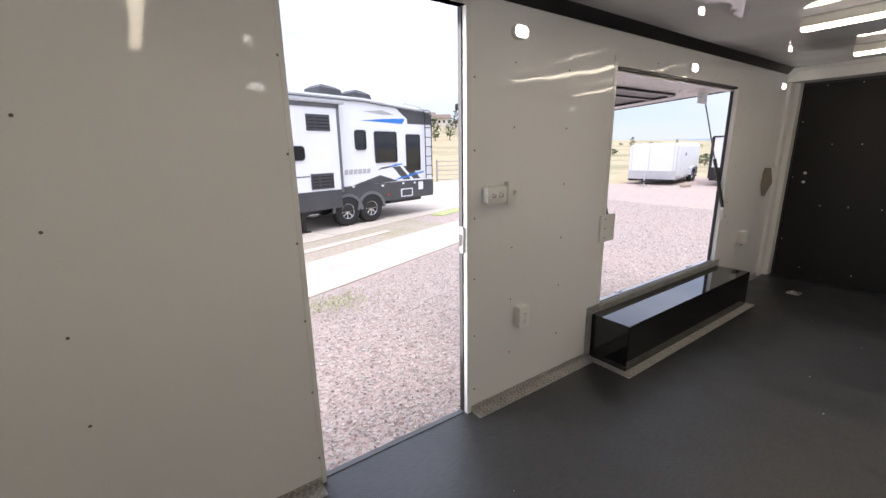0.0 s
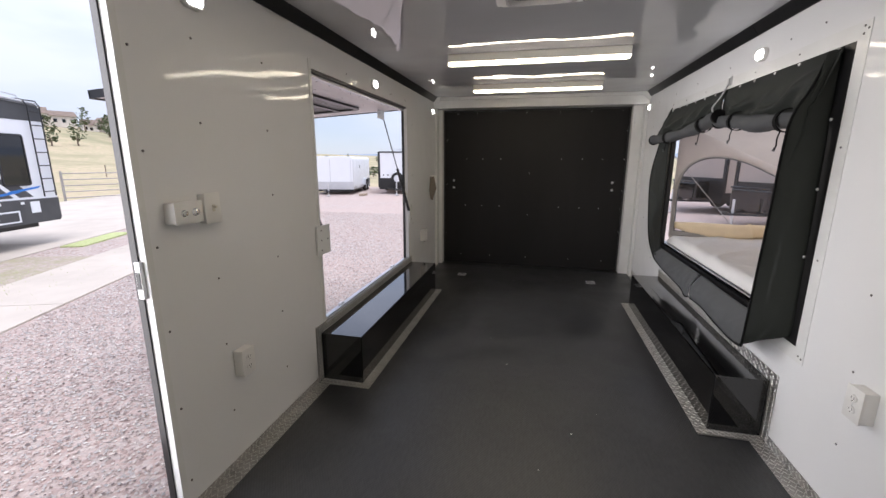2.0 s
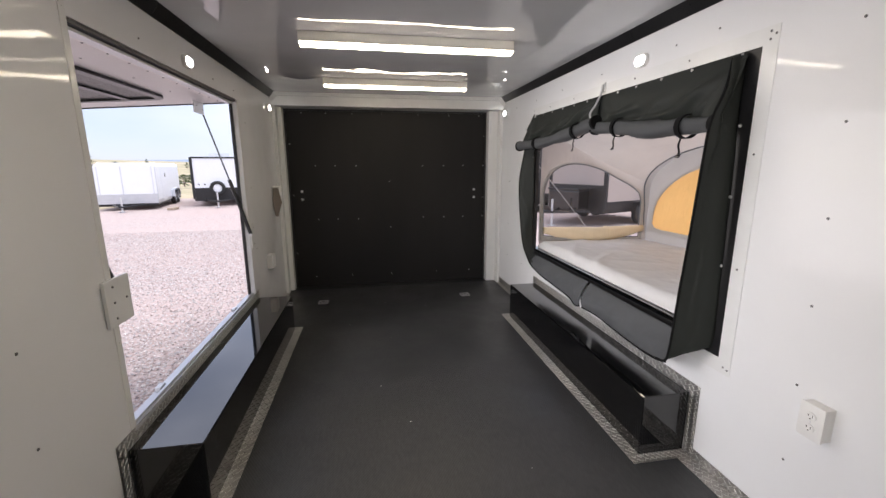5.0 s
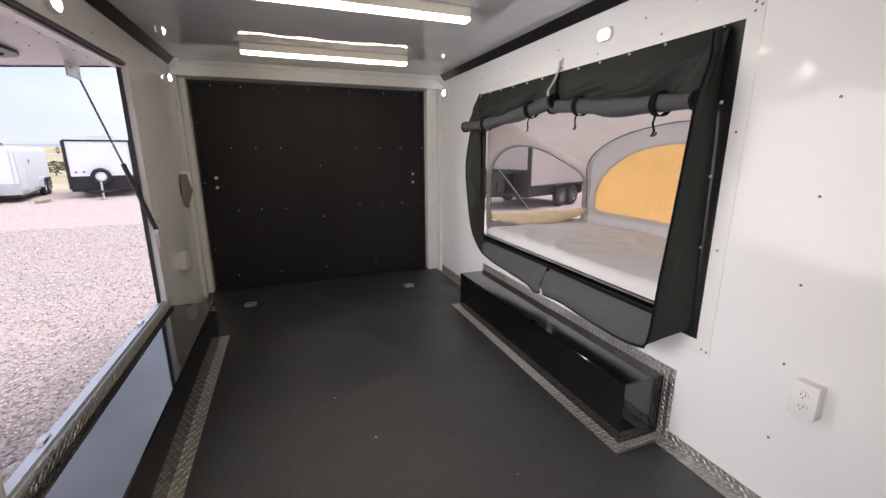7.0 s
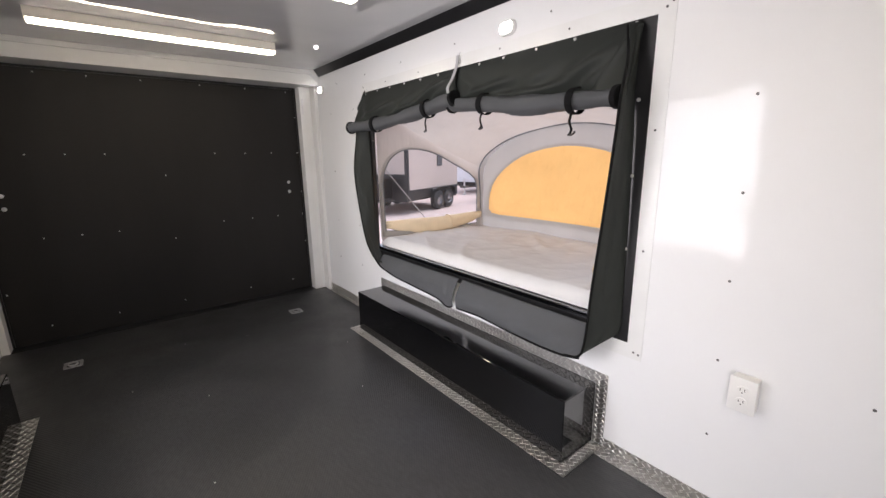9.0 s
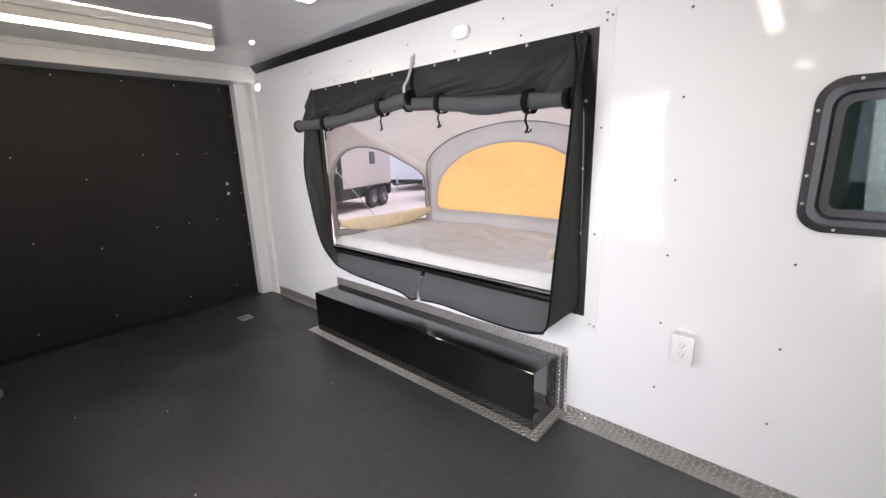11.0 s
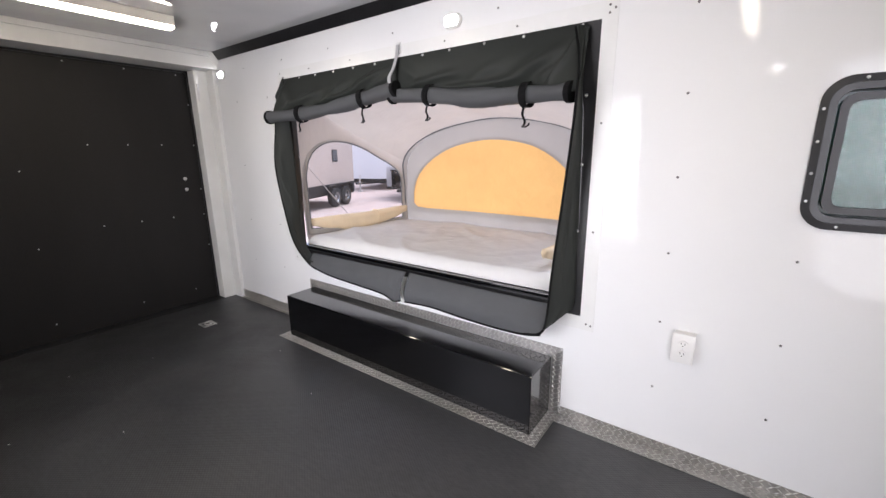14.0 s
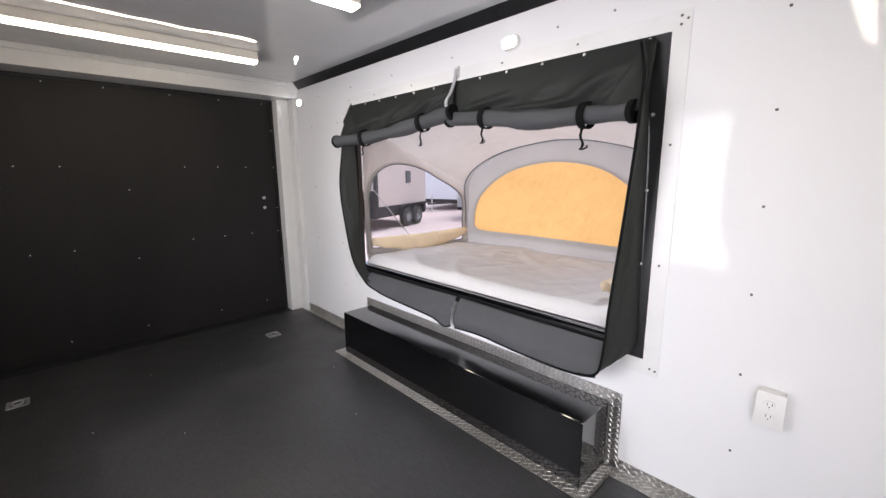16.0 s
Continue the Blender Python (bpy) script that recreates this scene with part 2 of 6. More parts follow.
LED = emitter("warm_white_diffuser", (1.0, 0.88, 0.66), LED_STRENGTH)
PUCK = emitter("white_lamp_lens", (1.0, 0.97, 0.90), PUCK_STRENGTH)
LIGHT_BODY = surface("ivory_light_housing", (0.86, 0.83, 0.74), 0.3, vary=0.02, scale=6, grain=120, bump=0.02)
CHROME = surface("chrome", (0.8, 0.8, 0.8), 0.12, 1.0, vary=0.05, scale=20, grain=300, bump=0.02)
RV_WHITE = surface("white_gelcoat", (0.78, 0.80, 0.83), 0.25, vary=0.03, scale=1.2, grain=60, bump=0.02)
RV_DARK = surface("dark_grey_skirt", (0.060, 0.062, 0.066), 0.4, vary=0.15, scale=3, grain=90)
RV_TRIM = surface("mid_grey_moulding", (0.13, 0.135, 0.14), 0.45, vary=0.1, scale=5, grain=90)
RV_BLUE = surface("blue_decal", (0.03, 0.20, 0.62), 0.3, vary=0.05, scale=3)
RV_SILVER = surface("silver_decal", (0.42, 0.42, 0.43), 0.3, vary=0.10, scale=6)
RV_GLASS = surface("black_tinted_glass", (0.012, 0.013, 0.016), 0.05, vary=0.2, scale=2, grain=30, bump=0.0, spec=0.6)
ALLOY = surface("alloy_rim", (0.55, 0.56, 0.57), 0.25, 1.0, vary=0.1, scale=20)
TAN_BODY = surface("tan_trailer_skin", (0.46, 0.39, 0.34), 0.35, vary=0.05, scale=1.0, grain=60, bump=0.02)
WHITE_BODY = surface("white_trailer_skin", (0.80, 0.81, 0.83), 0.3, vary=0.03, scale=1.0, grain=60, bump=0.02)
SILVER_BODY = surface("silver_stone_guard", (0.60, 0.61, 0.63), 0.35, 0.6, vary=0.06, scale=4, grain=120)
RED_LIGHT = surface("red_marker_light", (0.5, 0.05, 0.04), 0.3)
GRAVEL = stone_cover("pink_grey_gravel", [(0.25, 0.185, 0.165), (0.43, 0.325, 0.29), (0.48, 0.39, 0.35), (0.36, 0.315, 0.29), (0.55, 0.475, 0.43)], 34, patch=(0.35, (0.45, 0.345, 0.305), 0.40, 0.72))
FIELD = stone_cover("dry_grass_field", [(0.42, 0.33, 0.22), (0.48, 0.38, 0.25), (0.38, 0.33, 0.20), (0.34, 0.31, 0.18)], 1.5, bump=0.4, depth=0.05, patch=(0.03, (0.27, 0.25, 0.14), 0.48, 0.62))
CONCRETE = surface("pale_concrete", (0.50, 0.44, 0.38), 0.9, vary=0.10, scale=1.1, grain=80, bump=0.3)
DIRT = stone_cover("weedy_dirt", [(0.36, 0.29, 0.25), (0.44, 0.36, 0.32), (0.34, 0.31, 0.22), (0.40, 0.33, 0.28)], 18, patch=(0.9, (0.30, 0.29, 0.15), 0.52, 0.75))
GRASS = stone_cover("short_grass", [(0.36, 0.42, 0.16), (0.44, 0.48, 0.22), (0.50, 0.50, 0.28)], 40)
LEAF = surface("dry_shrub_leaf", (0.085, 0.105, 0.05), 0.9, vary=0.4, scale=0.6)
HILL = stone_cover("scrub_hillside", [(0.30, 0.23, 0.16), (0.36, 0.29, 0.20), (0.24, 0.22, 0.13)], 0.06, bump=0.2, depth=0.5, patch=(0.03, (0.16, 0.16, 0.10), 0.48, 0.6))
FAR_HILL = surface("blue_far_hill", (0.24, 0.29, 0.36), 1.0, vary=0.1, scale=0.003, grain=0.02, bump=0)
HOUSE_WALL = surface("stucco_house_wall", (0.62, 0.57, 0.52), 0.9, vary=0.15, scale=0.3)
HOUSE_ROOF = surface("brown_roof", (0.20, 0.15, 0.12), 0.9, vary=0.2, scale=0.5)
FENCE = surface("grey_fence_pipe", (0.35, 0.33, 0.31), 0.6, 0.4, vary=0.1)
STONES = island_stones()


# ---- mesh helpers ----
def box(bm, x0, x1, y0, y1, z0, z1, bevel=0.0, segments=2):
    vs = [bm.verts.new(c) for c in ((x0, y0, z0), (x1, y0, z0), (x1, y1, z0), (x0, y1, z0), (x0, y0, z1), (x1, y0, z1), (x1, y1, z1), (x0, y1, z1))]
    fs = [bm.faces.new([vs[i] for i in q]) for q in ((3, 2, 1, 0), (4, 5, 6, 7), (0, 1, 5, 4), (1, 2, 6, 5), (2, 3, 7, 6), (3, 0, 4, 7))]
    if bevel:
        es = list({e for f in fs for e in f.edges})
        bmesh.ops.bevel(bm, geom=es, offset=bevel, segments=segments, affect="EDGES", profile=0.5)
    return bm


def boxes(*dims, bevel=0.0):
    bm = bmesh.new()
    for d in dims:
        box(bm, *d, bevel=bevel)
    return bm


def loft(bm, rings, closed=True, cap=True):
    """Joins rings of points, each of the same count, into a skin."""
    vs = [[bm.verts.new(p) for p in ring] for ring in rings]
    k = len(vs[0])
    for a, b in zip(vs, vs[1:]):
        for i in range(k if closed else k - 1):
            j = (i + 1) % k
            bm.faces.new((a[i], a[j], b[j], b[i]))
    if cap and closed:
        bm.faces.new(vs[0][::-1])
        bm.faces.new(vs[-1])
    return bm


def tube(bm, pts, r, seg=10, cap=True):
    """A round bar along points; r is one radius or one for each point."""
    pts = [Vector(p) for p in pts]
    rs = r if isinstance(r, (list, tuple)) else [r] * len(pts)
    rings, side = [], None
    for k, p in enumerate(pts):
        d = (pts[min(k + 1, len(pts) - 1)] - pts[max(k - 1, 0)]).normalized()
        if side is None:
            side = d.orthogonal().normalized()
        side = (side - d * side.dot(d)).normalized()
        up = d.cross(side)
        rings.append([p + (side * math.cos(a) + up * math.sin(a)) * rs[k] for a in (2 * math.pi * i / seg for i in range(seg))])
    return loft(bm, rings, True, cap)


def disc_loft(bm, axis, centre, profile, seg=24, cap=True):
    """A turned solid: profile is a list of (distance along the axis, radius)."""
    c, ax = Vector(centre), Vector(axis).normalized()
    s = ax.orthogonal().normalized()
    t = ax.cross(s)
    return loft(bm, [[c + ax * h + (s * math.cos(a) + t * math.sin(a)) * r for a in (2 * math.pi * i / seg for i in range(seg))] for h, r in profile], True, cap)


def grid(bm, fn, nu, nv):
    vs = [[bm.verts.new(fn(i / nu, j / nv)) for j in range(nv + 1)] for i in range(nu + 1)]
    for i in range(nu):
        for j in range(nv):
            bm.faces.new((vs[i][j], vs[i + 1][j], vs[i + 1][j + 1], vs[i][j + 1]))
    return bm


def rounded(x0, x1, z0, z1, r, n=6):
    """Outline of a rectangle with round corners, in two axes."""
    out = []
    for cx, cz, a0 in ((x1 - r, z1 - r, 0), (x0 + r, z1 - r, 90), (x0 + r, z0 + r, 180), (x1 - r, z0 + r, 270)):
        out += [(cx + r * math.cos(radians(a0 + 90 * i / n)), cz + r * math.sin(radians(a0 + 90 * i / n))) for i in range(n + 1)]
    return out


def part(name, bm, mat, parent=None, label="", smooth=False, thick=0.0):
    bmesh.ops.recalc_face_normals(bm, faces=bm.faces)
    me = bpy.data.meshes.new(name)
    bm.to_mesh(me)
    bm.free()
    me.materials.append(mat)
    if smooth:
        me.shade_smooth()
    ob = new(name, me)
    if parent is not None:
        ob.parent = parent
    if label:
        ob["label"] = label
    if thick:
        s = ob.modifiers.new("thickness", "SOLIDIFY")
        s.thickness, s.offset = thick, 0
    return ob


def smooth_by_angle(ob, deg=35):
    me = ob.data
    me.shade_smooth()
    bm = bmesh.new()
    bm.from_mesh(me)
    for e in bm.edges:
        if len(e.link_faces) == 2 and e.calc_face_angle(0) > radians(deg):
            e.smooth = False
    bm.to_mesh(me)
    bm.free()
    return ob


def thing(name, label, category, group="", at=None):
    ob = new(name)
    ob.empty_display_size = 0.1
    if at is not None:
        ob.matrix_basis = at
    return tagged(ob, label, category, group)


def structure(name, bm, mat, label, category):
    return tagged(part(name, bm, mat), label, category, kind="structure")


def piece_mesh(name, bm, mat, smooth=False):
    bmesh.ops.recalc_face_normals(bm, faces=bm.faces)
    me = bpy.data.meshes.new(name)
    bm.to_mesh(me)
    bm.free()
    me.materials.append(mat)
    if smooth:
        me.shade_smooth()
    return me


def scatter(name, me, poses, parent):
    for m in poses:
        o = new(name, me)
        o.parent = parent
        o.matrix_basis = m


def spline(keys, n):
    """n + 1 smooth points through the keys."""
    k = [Vector(p) for p in keys]
    k = [k[0] * 2 - k[1]] + k + [k[-1] * 2 - k[-2]]
    segs, out = len(k) - 3, []
    for i in range(n + 1):
        f = i / n * segs
        s = min(int(f), segs - 1)
        t = f - s
        a, b, c, d = k[s:s + 4]
        out.append(0.5 * ((2 * b) + (c - a) * t + (2 * a - 5 * b + 4 * c - d) * t * t + (3 * b - a - 3 * c + d) * t ** 3))
    return out


# ---- the trailer's shell ----
YR, YL, XF, XB, TOP, SKIN = -1.02, 1.40, -2.3, 5.55, 2.09, 0.045
DOOR_X0, DOOR_X1, DOOR_TOP = 0.533, 1.325, 1.985
HX0, HX1, HZ0, HZ1 = 2.455, 4.19, 0.35, 1.85
TX0, TX1, TZ0, TZ1 = 2.233, 4.40, 0.548, 1.803
WX0, WX1, WZ0, WZ1 = 0.72, 1.537, 1.04, 1.515

floor = structure("floor", boxes((XF, XB + 0.09, YR - SKIN, YL + SKIN, -0.12, 0.0)), FLOOR, "black rubber sheet floor with fine pressed texture", "floor")
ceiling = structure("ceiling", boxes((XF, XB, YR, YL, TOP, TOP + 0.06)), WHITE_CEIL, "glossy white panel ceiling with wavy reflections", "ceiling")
wall_left = structure("wall_left", boxes(
    (XF, DOOR_X0, YL, YL + SKIN, 0, TOP + 0.06), (DOOR_X0, DOOR_X1, YL, YL + SKIN, DOOR_TOP, TOP + 0.06), (DOOR_X1, HX0, YL, YL + SKIN, 0, TOP + 0.06),
    (HX0, HX1, YL, YL + SKIN, 0, HZ0), (HX0, HX1, YL, YL + SKIN, HZ1, TOP + 0.06), (HX1, XB, YL, YL + SKIN, 0, TOP + 0.06)),
    WHITE_WALL, "glossy white panelled wall with door and hatch openings", "wall")
wall_right = structure("wall_right", boxes(
    (XF, WX0 + 0.03, YR - SKIN, YR, 0, TOP + 0.06), (WX0 + 0.03, WX1 - 0.03, YR - SKIN, YR, 0, WZ0 + 0.03), (WX0 + 0.03, WX1 - 0.03, YR - SKIN, YR, WZ1 - 0.03, TOP + 0.06),
    (WX1 - 0.03, TX0, YR - SKIN, YR, 0, TOP + 0.06), (TX0, TX1, YR - SKIN, YR, 0, TZ0), (TX0, TX1, YR - SKIN, YR, TZ1, TOP + 0.06), (TX1, XB, YR - SKIN, YR, 0, TOP + 0.06)),
    WHITE_WALL, "glossy white panelled wall with bunk opening and window", "wall")
wall_front = structure("wall_front", boxes((XF - SKIN, XF, YR - SKIN, YL + SKIN, -0.12, TOP + 0.06)), WHITE_WALL, "glossy white panelled front wall", "wall")

# rear frame: header and two posts, stepped
header = structure("trim_rear_header", boxes((5.30, XB, YR + 0.001, YL - 0.001, 1.965, TOP - 0.001), (5.28, 5.30, YR + 0.001, YL - 0.001, 2.055, TOP - 0.001)), WHITE_TRIM, "white painted steel header above the ramp door", "trim")
for label_y, y0, y1, s in (("left", 1.328, YL, 1), ("right", YR, -0.888, -1)):
    bm = bmesh.new()
    wall_y = YL if s > 0 else YR
    inner = y0 if s > 0 else y1
    box(bm, 5.44, XB, min(wall_y, inner), max(wall_y, inner), 0.0, 1.965, 0.004)
    box(bm, 5.33, 5.44, min(wall_y, wall_y - s * 0.03), max(wall_y, wall_y - s * 0.03), 0.0, 1.965, 0.003)
    structure("trim_rear_post_" + label_y, bm, WHITE_TRIM, "white painted steel post beside the ramp door", "trim")

# black cove strips under the ceiling, with a joint half way
for side, wy, s in (("left", YL, -1), ("right", YR, 1)):
    for n, (xa, xb) in enumerate(((XF, 0.62), (0.623, 3.02), (3.023, 5.255))):
        bm = bmesh.new()
        prof = [(wy, 2.036), (wy + s * 0.008, 2.034), (wy + s * 0.048, TOP - 0.004), (wy + s * 0.048, TOP), (wy, TOP)]
        loft(bm, [[(xa, y, z) for y, z in prof], [(xb, y, z) for y, z in prof]])
        structure("trim_cove_%s_%d" % (side, n + 1), bm, BLACK_TRIM, "black angled cove strip between wall and ceiling", "trim")
    bm = bmesh.new()
    loft(bm, [[(5.256, wy, 2.03), (5.256, wy + s * 0.06, TOP - 0.002), (5.256, wy, TOP - 0.002)], [(5.30, wy, 1.99), (5.30, wy + s * 0.12, TOP - 0.002), (5.30, wy, TOP - 0.002)]])
    structure("trim_corner_" + side, bm, WHITE_TRIM, "white corner block at the ceiling", "trim")

# white edge trims of the side door and the sill
bm = boxes((DOOR_X1 - 0.012, DOOR_X1 + 0.014, YL - 0.003, YL + SKIN, 0.0, DOOR_TOP, ), (DOOR_X0 - 0.014, DOOR_X0 + 0.004, YL - 0.003, YL + SKIN, 0, DOOR_TOP), (DOOR_X0 - 0.014, DOOR_X1 + 0.014, YL - 0.003, YL + SKIN, DOOR_TOP, DOOR_TOP + 0.02))
door_frame = structure("trim_door_frame", bm, WHITE_TRIM, "white aluminium edge trim round the side doorway", "trim")
part("seal", boxes((DOOR_X1 - 0.018, DOOR_X1 - 0.012, YL + 0.026, YL + SKIN + 0.006, 0.0, DOOR_TOP)), BLACK_TRIM, door_frame, "black rubber door seal")
bm = bmesh.new()
box(bm, DOOR_X1 - 0.026, DOOR_X1 - 0.012, YL + 0.012, YL + 0.036, 0.89, 1.02, 0.003)
strike = part("strike_plate", bm, STEEL, door_frame, "zinc strike plate with a slot")
part("slot", boxes((DOOR_X1 - 0.028, DOOR_X1 - 0.026, YL + 0.017, YL + 0.031, 0.925, 0.985)), BLACK_TRIM, strike)
structure("trim_door_sill", boxes((DOOR_X0 + 0.004, DOOR_X1 - 0.012, YL + 0.02, YL + SKIN + 0.004, 0.0005, 0.004)), RV_TRIM, "thin dark grey door sill", "trim")

# hatch opening frame
bm = boxes((HX0 - 0.002, HX0 + 0.010, YL + SKIN - 0.014, YL + SKIN + 0.006, HZ0, HZ1), (HX1 - 0.010, HX1 + 0.004, YL + SKIN - 0.016, YL + SKIN + 0.006, HZ0, HZ1))
hatch_frame = structure("trim_hatch_frame", bm, BLACK_TRIM, "black gasket frame round the side hatch opening", "trim")
part("sill", boxes((HX0 - 0.01, HX1 + 0.01, YL - 0.006, YL + SKIN + 0.015, HZ0 - 0.006, HZ0 + 0.006), (HX0 - 0.01, HX1 + 0.01, YL + 0.012, YL + 0.024, HZ0 + 0.008, HZ0 + 0.02)), SILVER_BODY, hatch_frame, "bright aluminium sill with a raised lip")
part("head_rail", boxes((HX0, HX1, YL + 0.004, YL + SKIN + 0.004, HZ1 - 0.016, HZ1 - 0.002)), BLACK_TRIM, hatch_frame)
part("white_edge", boxes((HX1 + 0.004, HX1 + 0.028, YL - 0.004, YL + 0.004, HZ0, HZ1)), WHITE_TRIM, hatch_frame)
part("edge_strip", boxes((HX0 - 0.034, HX0 - 0.004, YL - 0.003, YL + 0.003, HZ0 + 0.005, 1.90)), WHITE_TRIM, hatch_frame)
for hx in (2.72, 3.78):
    bm = bmesh.new()
    box(bm, hx, hx + 0.05, YL + 0.03, YL + 0.055, HZ0 + 0.006, HZ0 + 0.026, 0.003)
    part("catch", bm, STEEL, hatch_frame)


# ---- tread plate edging ----
def tread(bm, o, u, v, lu, lv, pitch=0.026, size=0.026):
    """A thin plate at o spanned by u and v, with raised bars that lean by turns to either side."""
    o, u, v = Vector(o), Vector(u).normalized(), Vector(v).normalized()
    w = u.cross(v)
    base = [o, o + u * lu, o + u * lu + v * lv, o + v * lv]
    loft(bm, [base, [p + w * 0.002 for p in base]])
    nu, nv = int(lu / pitch), max(1, int(lv / (pitch * 0.5)))
    for i in range(nu):
        for j in range(nv):
            c = o + u * ((i + 0.5 + 0.25 * (j % 2)) * lu / nu) + v * ((j + 0.5) * lv / nv) + w * 0.0021
            lean = 1 if (i + j) % 2 else -1
            d = (u * 0.75 + v * 0.66 * lean).normalized()
            e = w.cross(d)
            a, b = min(size * 0.5, lv * 0.42), 0.0030
            ring = [bm.verts.new(c + q) for q in (d * a, e * b, -d * a, -e * b)]
            tip = [bm.verts.new(c + w * 0.0023 + q) for q in (d * a * 0.45, -d * a * 0.45)]
            for f in ((ring[0], ring[1], tip[0]), (ring[0], tip[0], ring[3]), (ring[1], ring[2], tip[1]), (ring[1], tip[1], tip[0]), (ring[2], ring[3], tip[1]), (ring[3], tip[0], tip[1])):
                bm.faces.new(f).material_index = 1
    return bm


def raw(name, bm, mat, label, category):
    me = bpy.data.meshes.new(name)
    bm.to_mesh(me)
    bm.free()
    me.materials.append(mat)
    me.materials.append(TREAD_BAR)
    return tagged(new(name, me), label, category, kind="structure")


X, Y, Z = Vector((1, 0, 0)), Vector((0, 1, 0)), Vector((0, 0, 1))
for n, (xa, xb) in enumerate(((XF, 2.315), (4.307, 5.33))):
    bm = bmesh.new()
    tread(bm, (xb, YR + 0.002, 0.002), -X, Z, xb - xa, 0.045 if n == 0 else 0.075)
    tread(bm, (xa, YR + 0.001, 0.0015), X, Y, xb - xa, 0.075 if n == 0 else 0.03)
    raw("baseboard_right_%d" % (n + 1), bm, TREAD, "bright diamond tread plate edging at the wall foot", "baseboard")
for n, (xa, xb) in enumerate(((XF, DOOR_X0 - 0.016), (DOOR_X1 + 0.016, 2.315), (4.307, 5.33))):
    bm = bmesh.new()
    tread(bm, (xa, YL - 0.002, 0.002), X, Z, xb - xa, 0.034)
    tread(bm, (xb, YL - 0.001, 0.0015), -X, -Y, xb - xa, 0.075 if n < 2 else 0.04)
    raw("baseboard_left_%d" % (n + 1), bm, TREAD, "bright diamond tread plate edging at the wall foot", "baseboard")


# ---- wheel boxes ----
def wheel_box(name, wall_y, s, face, x0, x1, group):
    """A black steel box over the wheels; s points from the wall into the room."""
    t = thing(name, "glossy black painted steel wheel box with tread plate flange", "wheel box", group, pose(0, 0, 0))
    bm = bmesh.new()
    ya, yb = sorted((wall_y + s * 0.004, face))
    box(bm, x0, x1, ya, yb, 0.003, 0.307, 0.004, 1)
    part("box", bm, BLACK_STEEL, t)
    plates = bmesh.new()
    u = X if s > 0 else -X
    st = x0 - 0.055 if s > 0 else x1 + 0.055
    tread(plates, (st, face - s * 0.003, 0.003), u, Y * s, x1 - x0 + 0.11, 0.062)
    me = bpy.data.meshes.new("floor_flange")
    for xa, lab in ((x0 - 0.055, 0), (x1, 1)):
        o = (xa if s > 0 else xa + 0.055, wall_y + s * 0.009, 0.003)
        tread(plates, o, u, Y * s, 0.055, abs(face - wall_y) - 0.012)
    plates.to_mesh(me)
    plates.free()
    me.materials.append(TREAD)
    me.materials.append(TREAD_BAR)
    fl = new("floor_flange", me)
    fl.parent = t
    fl["label"] = "bright tread plate flange on the floor"
    plates = bmesh.new()
    w = -u
    tread(plates, (x1 + 0.055 if s > 0 else x0 - 0.055, wall_y + s * 0.002, 0.307), w, Z, x1 - x0 + 0.11, 0.054)
    for xa in (x0 - 0.055, x1):
        tread(plates, (xa + 0.055 if s > 0 else xa, wall_y + s * 0.002, 0.006), w, Z, 0.055, 0.300)
    me = bpy.data.meshes.new("wall_flange")
    plates.to_mesh(me)
    plates.free()
    me.materials.append(TREAD)
    me.materials.append(TREAD_BAR)
    wf = new("wall_flange", me)
    wf.parent = t
    wf["label"] = "tread plate flange up the wall"
    return t


wheel_box("wheel_box", YR, 1, -0.775, 2.358, 4.24, "wheel boxes")
wheel_box("wheel_box", YL, -1, 1.128, 2.372, 4.25, "wheel boxes")


# ---- screws ----
def screw_mesh(name, mat, r=0.0048, h=0.003):
    """A pan head, axis along z, with a small drive recess."""
    bm = bmesh.new()
    disc_loft(bm, (0, 0, 1), (0, 0, 0), [(0, r), (h * 0.5, r * 0.95), (h, r * 0.55), (h, r * 0.25), (h * 0.6, r * 0.2)], 10)
    return piece_mesh(name, bm, mat)


SCREW, BRIGHT_SCREW = screw_mesh("screw", DARK_SCREW), screw_mesh("screw", STEEL, 0.0050)
LEFT_TURN, RIGHT_TURN, BACK_TURN = (90, 0, 0), (-90, 0, 0), (0, -90, 0)
ROW_Z = (1.785, 1.488, 1.186, 0.876, 0.585, 0.270)
scatter("screw", SCREW, [pose(x, YL, z, *LEFT_TURN) for x in (-1.38, -0.97, -0.56, -0.152, 1.617, 2.018) for z in ROW_Z if not (1.4 < x < 1.7 and 1.0 < z < 1.3)], wall_left)
scatter("screw", SCREW, [pose(x, YL, z, *LEFT_TURN) for x in (0.516, 1.362) for z in (1.70, 1.38, 1.058, 0.75, 0.441, 0.13)], wall_left)
scatter("screw", SCREW, [pose(x, YL, z, *LEFT_TURN) for x in (2.438,) for z in (1.874, 1.30, 0.72)] + [pose(x, YL, 1.905, *LEFT_TURN) for x in (2.9, 3.75, 4.15)] + [pose(4.36, YL, z, *LEFT_TURN) for z in (1.7, 1.2, 0.7)], wall_left)
scatter("screw", SCREW, [pose(1.906, YR, z, *RIGHT_TURN) for z in (1.80, 1.50, 1.196, 0.896, 0.602, 0.301)], wall_right)
scatter("screw", SCREW, [pose(x, YR, z, *RIGHT_TURN) for x in (1.515, 1.12, 0.72) for z in (0.92, 0.606, 0.30)], wall_right)
scatter("screw", SCREW, [pose(x, YR, z, *RIGHT_TURN) for x in (0.3, -0.1, -0.5, -0.9, -1.3) for z in ROW_Z], wall_right)
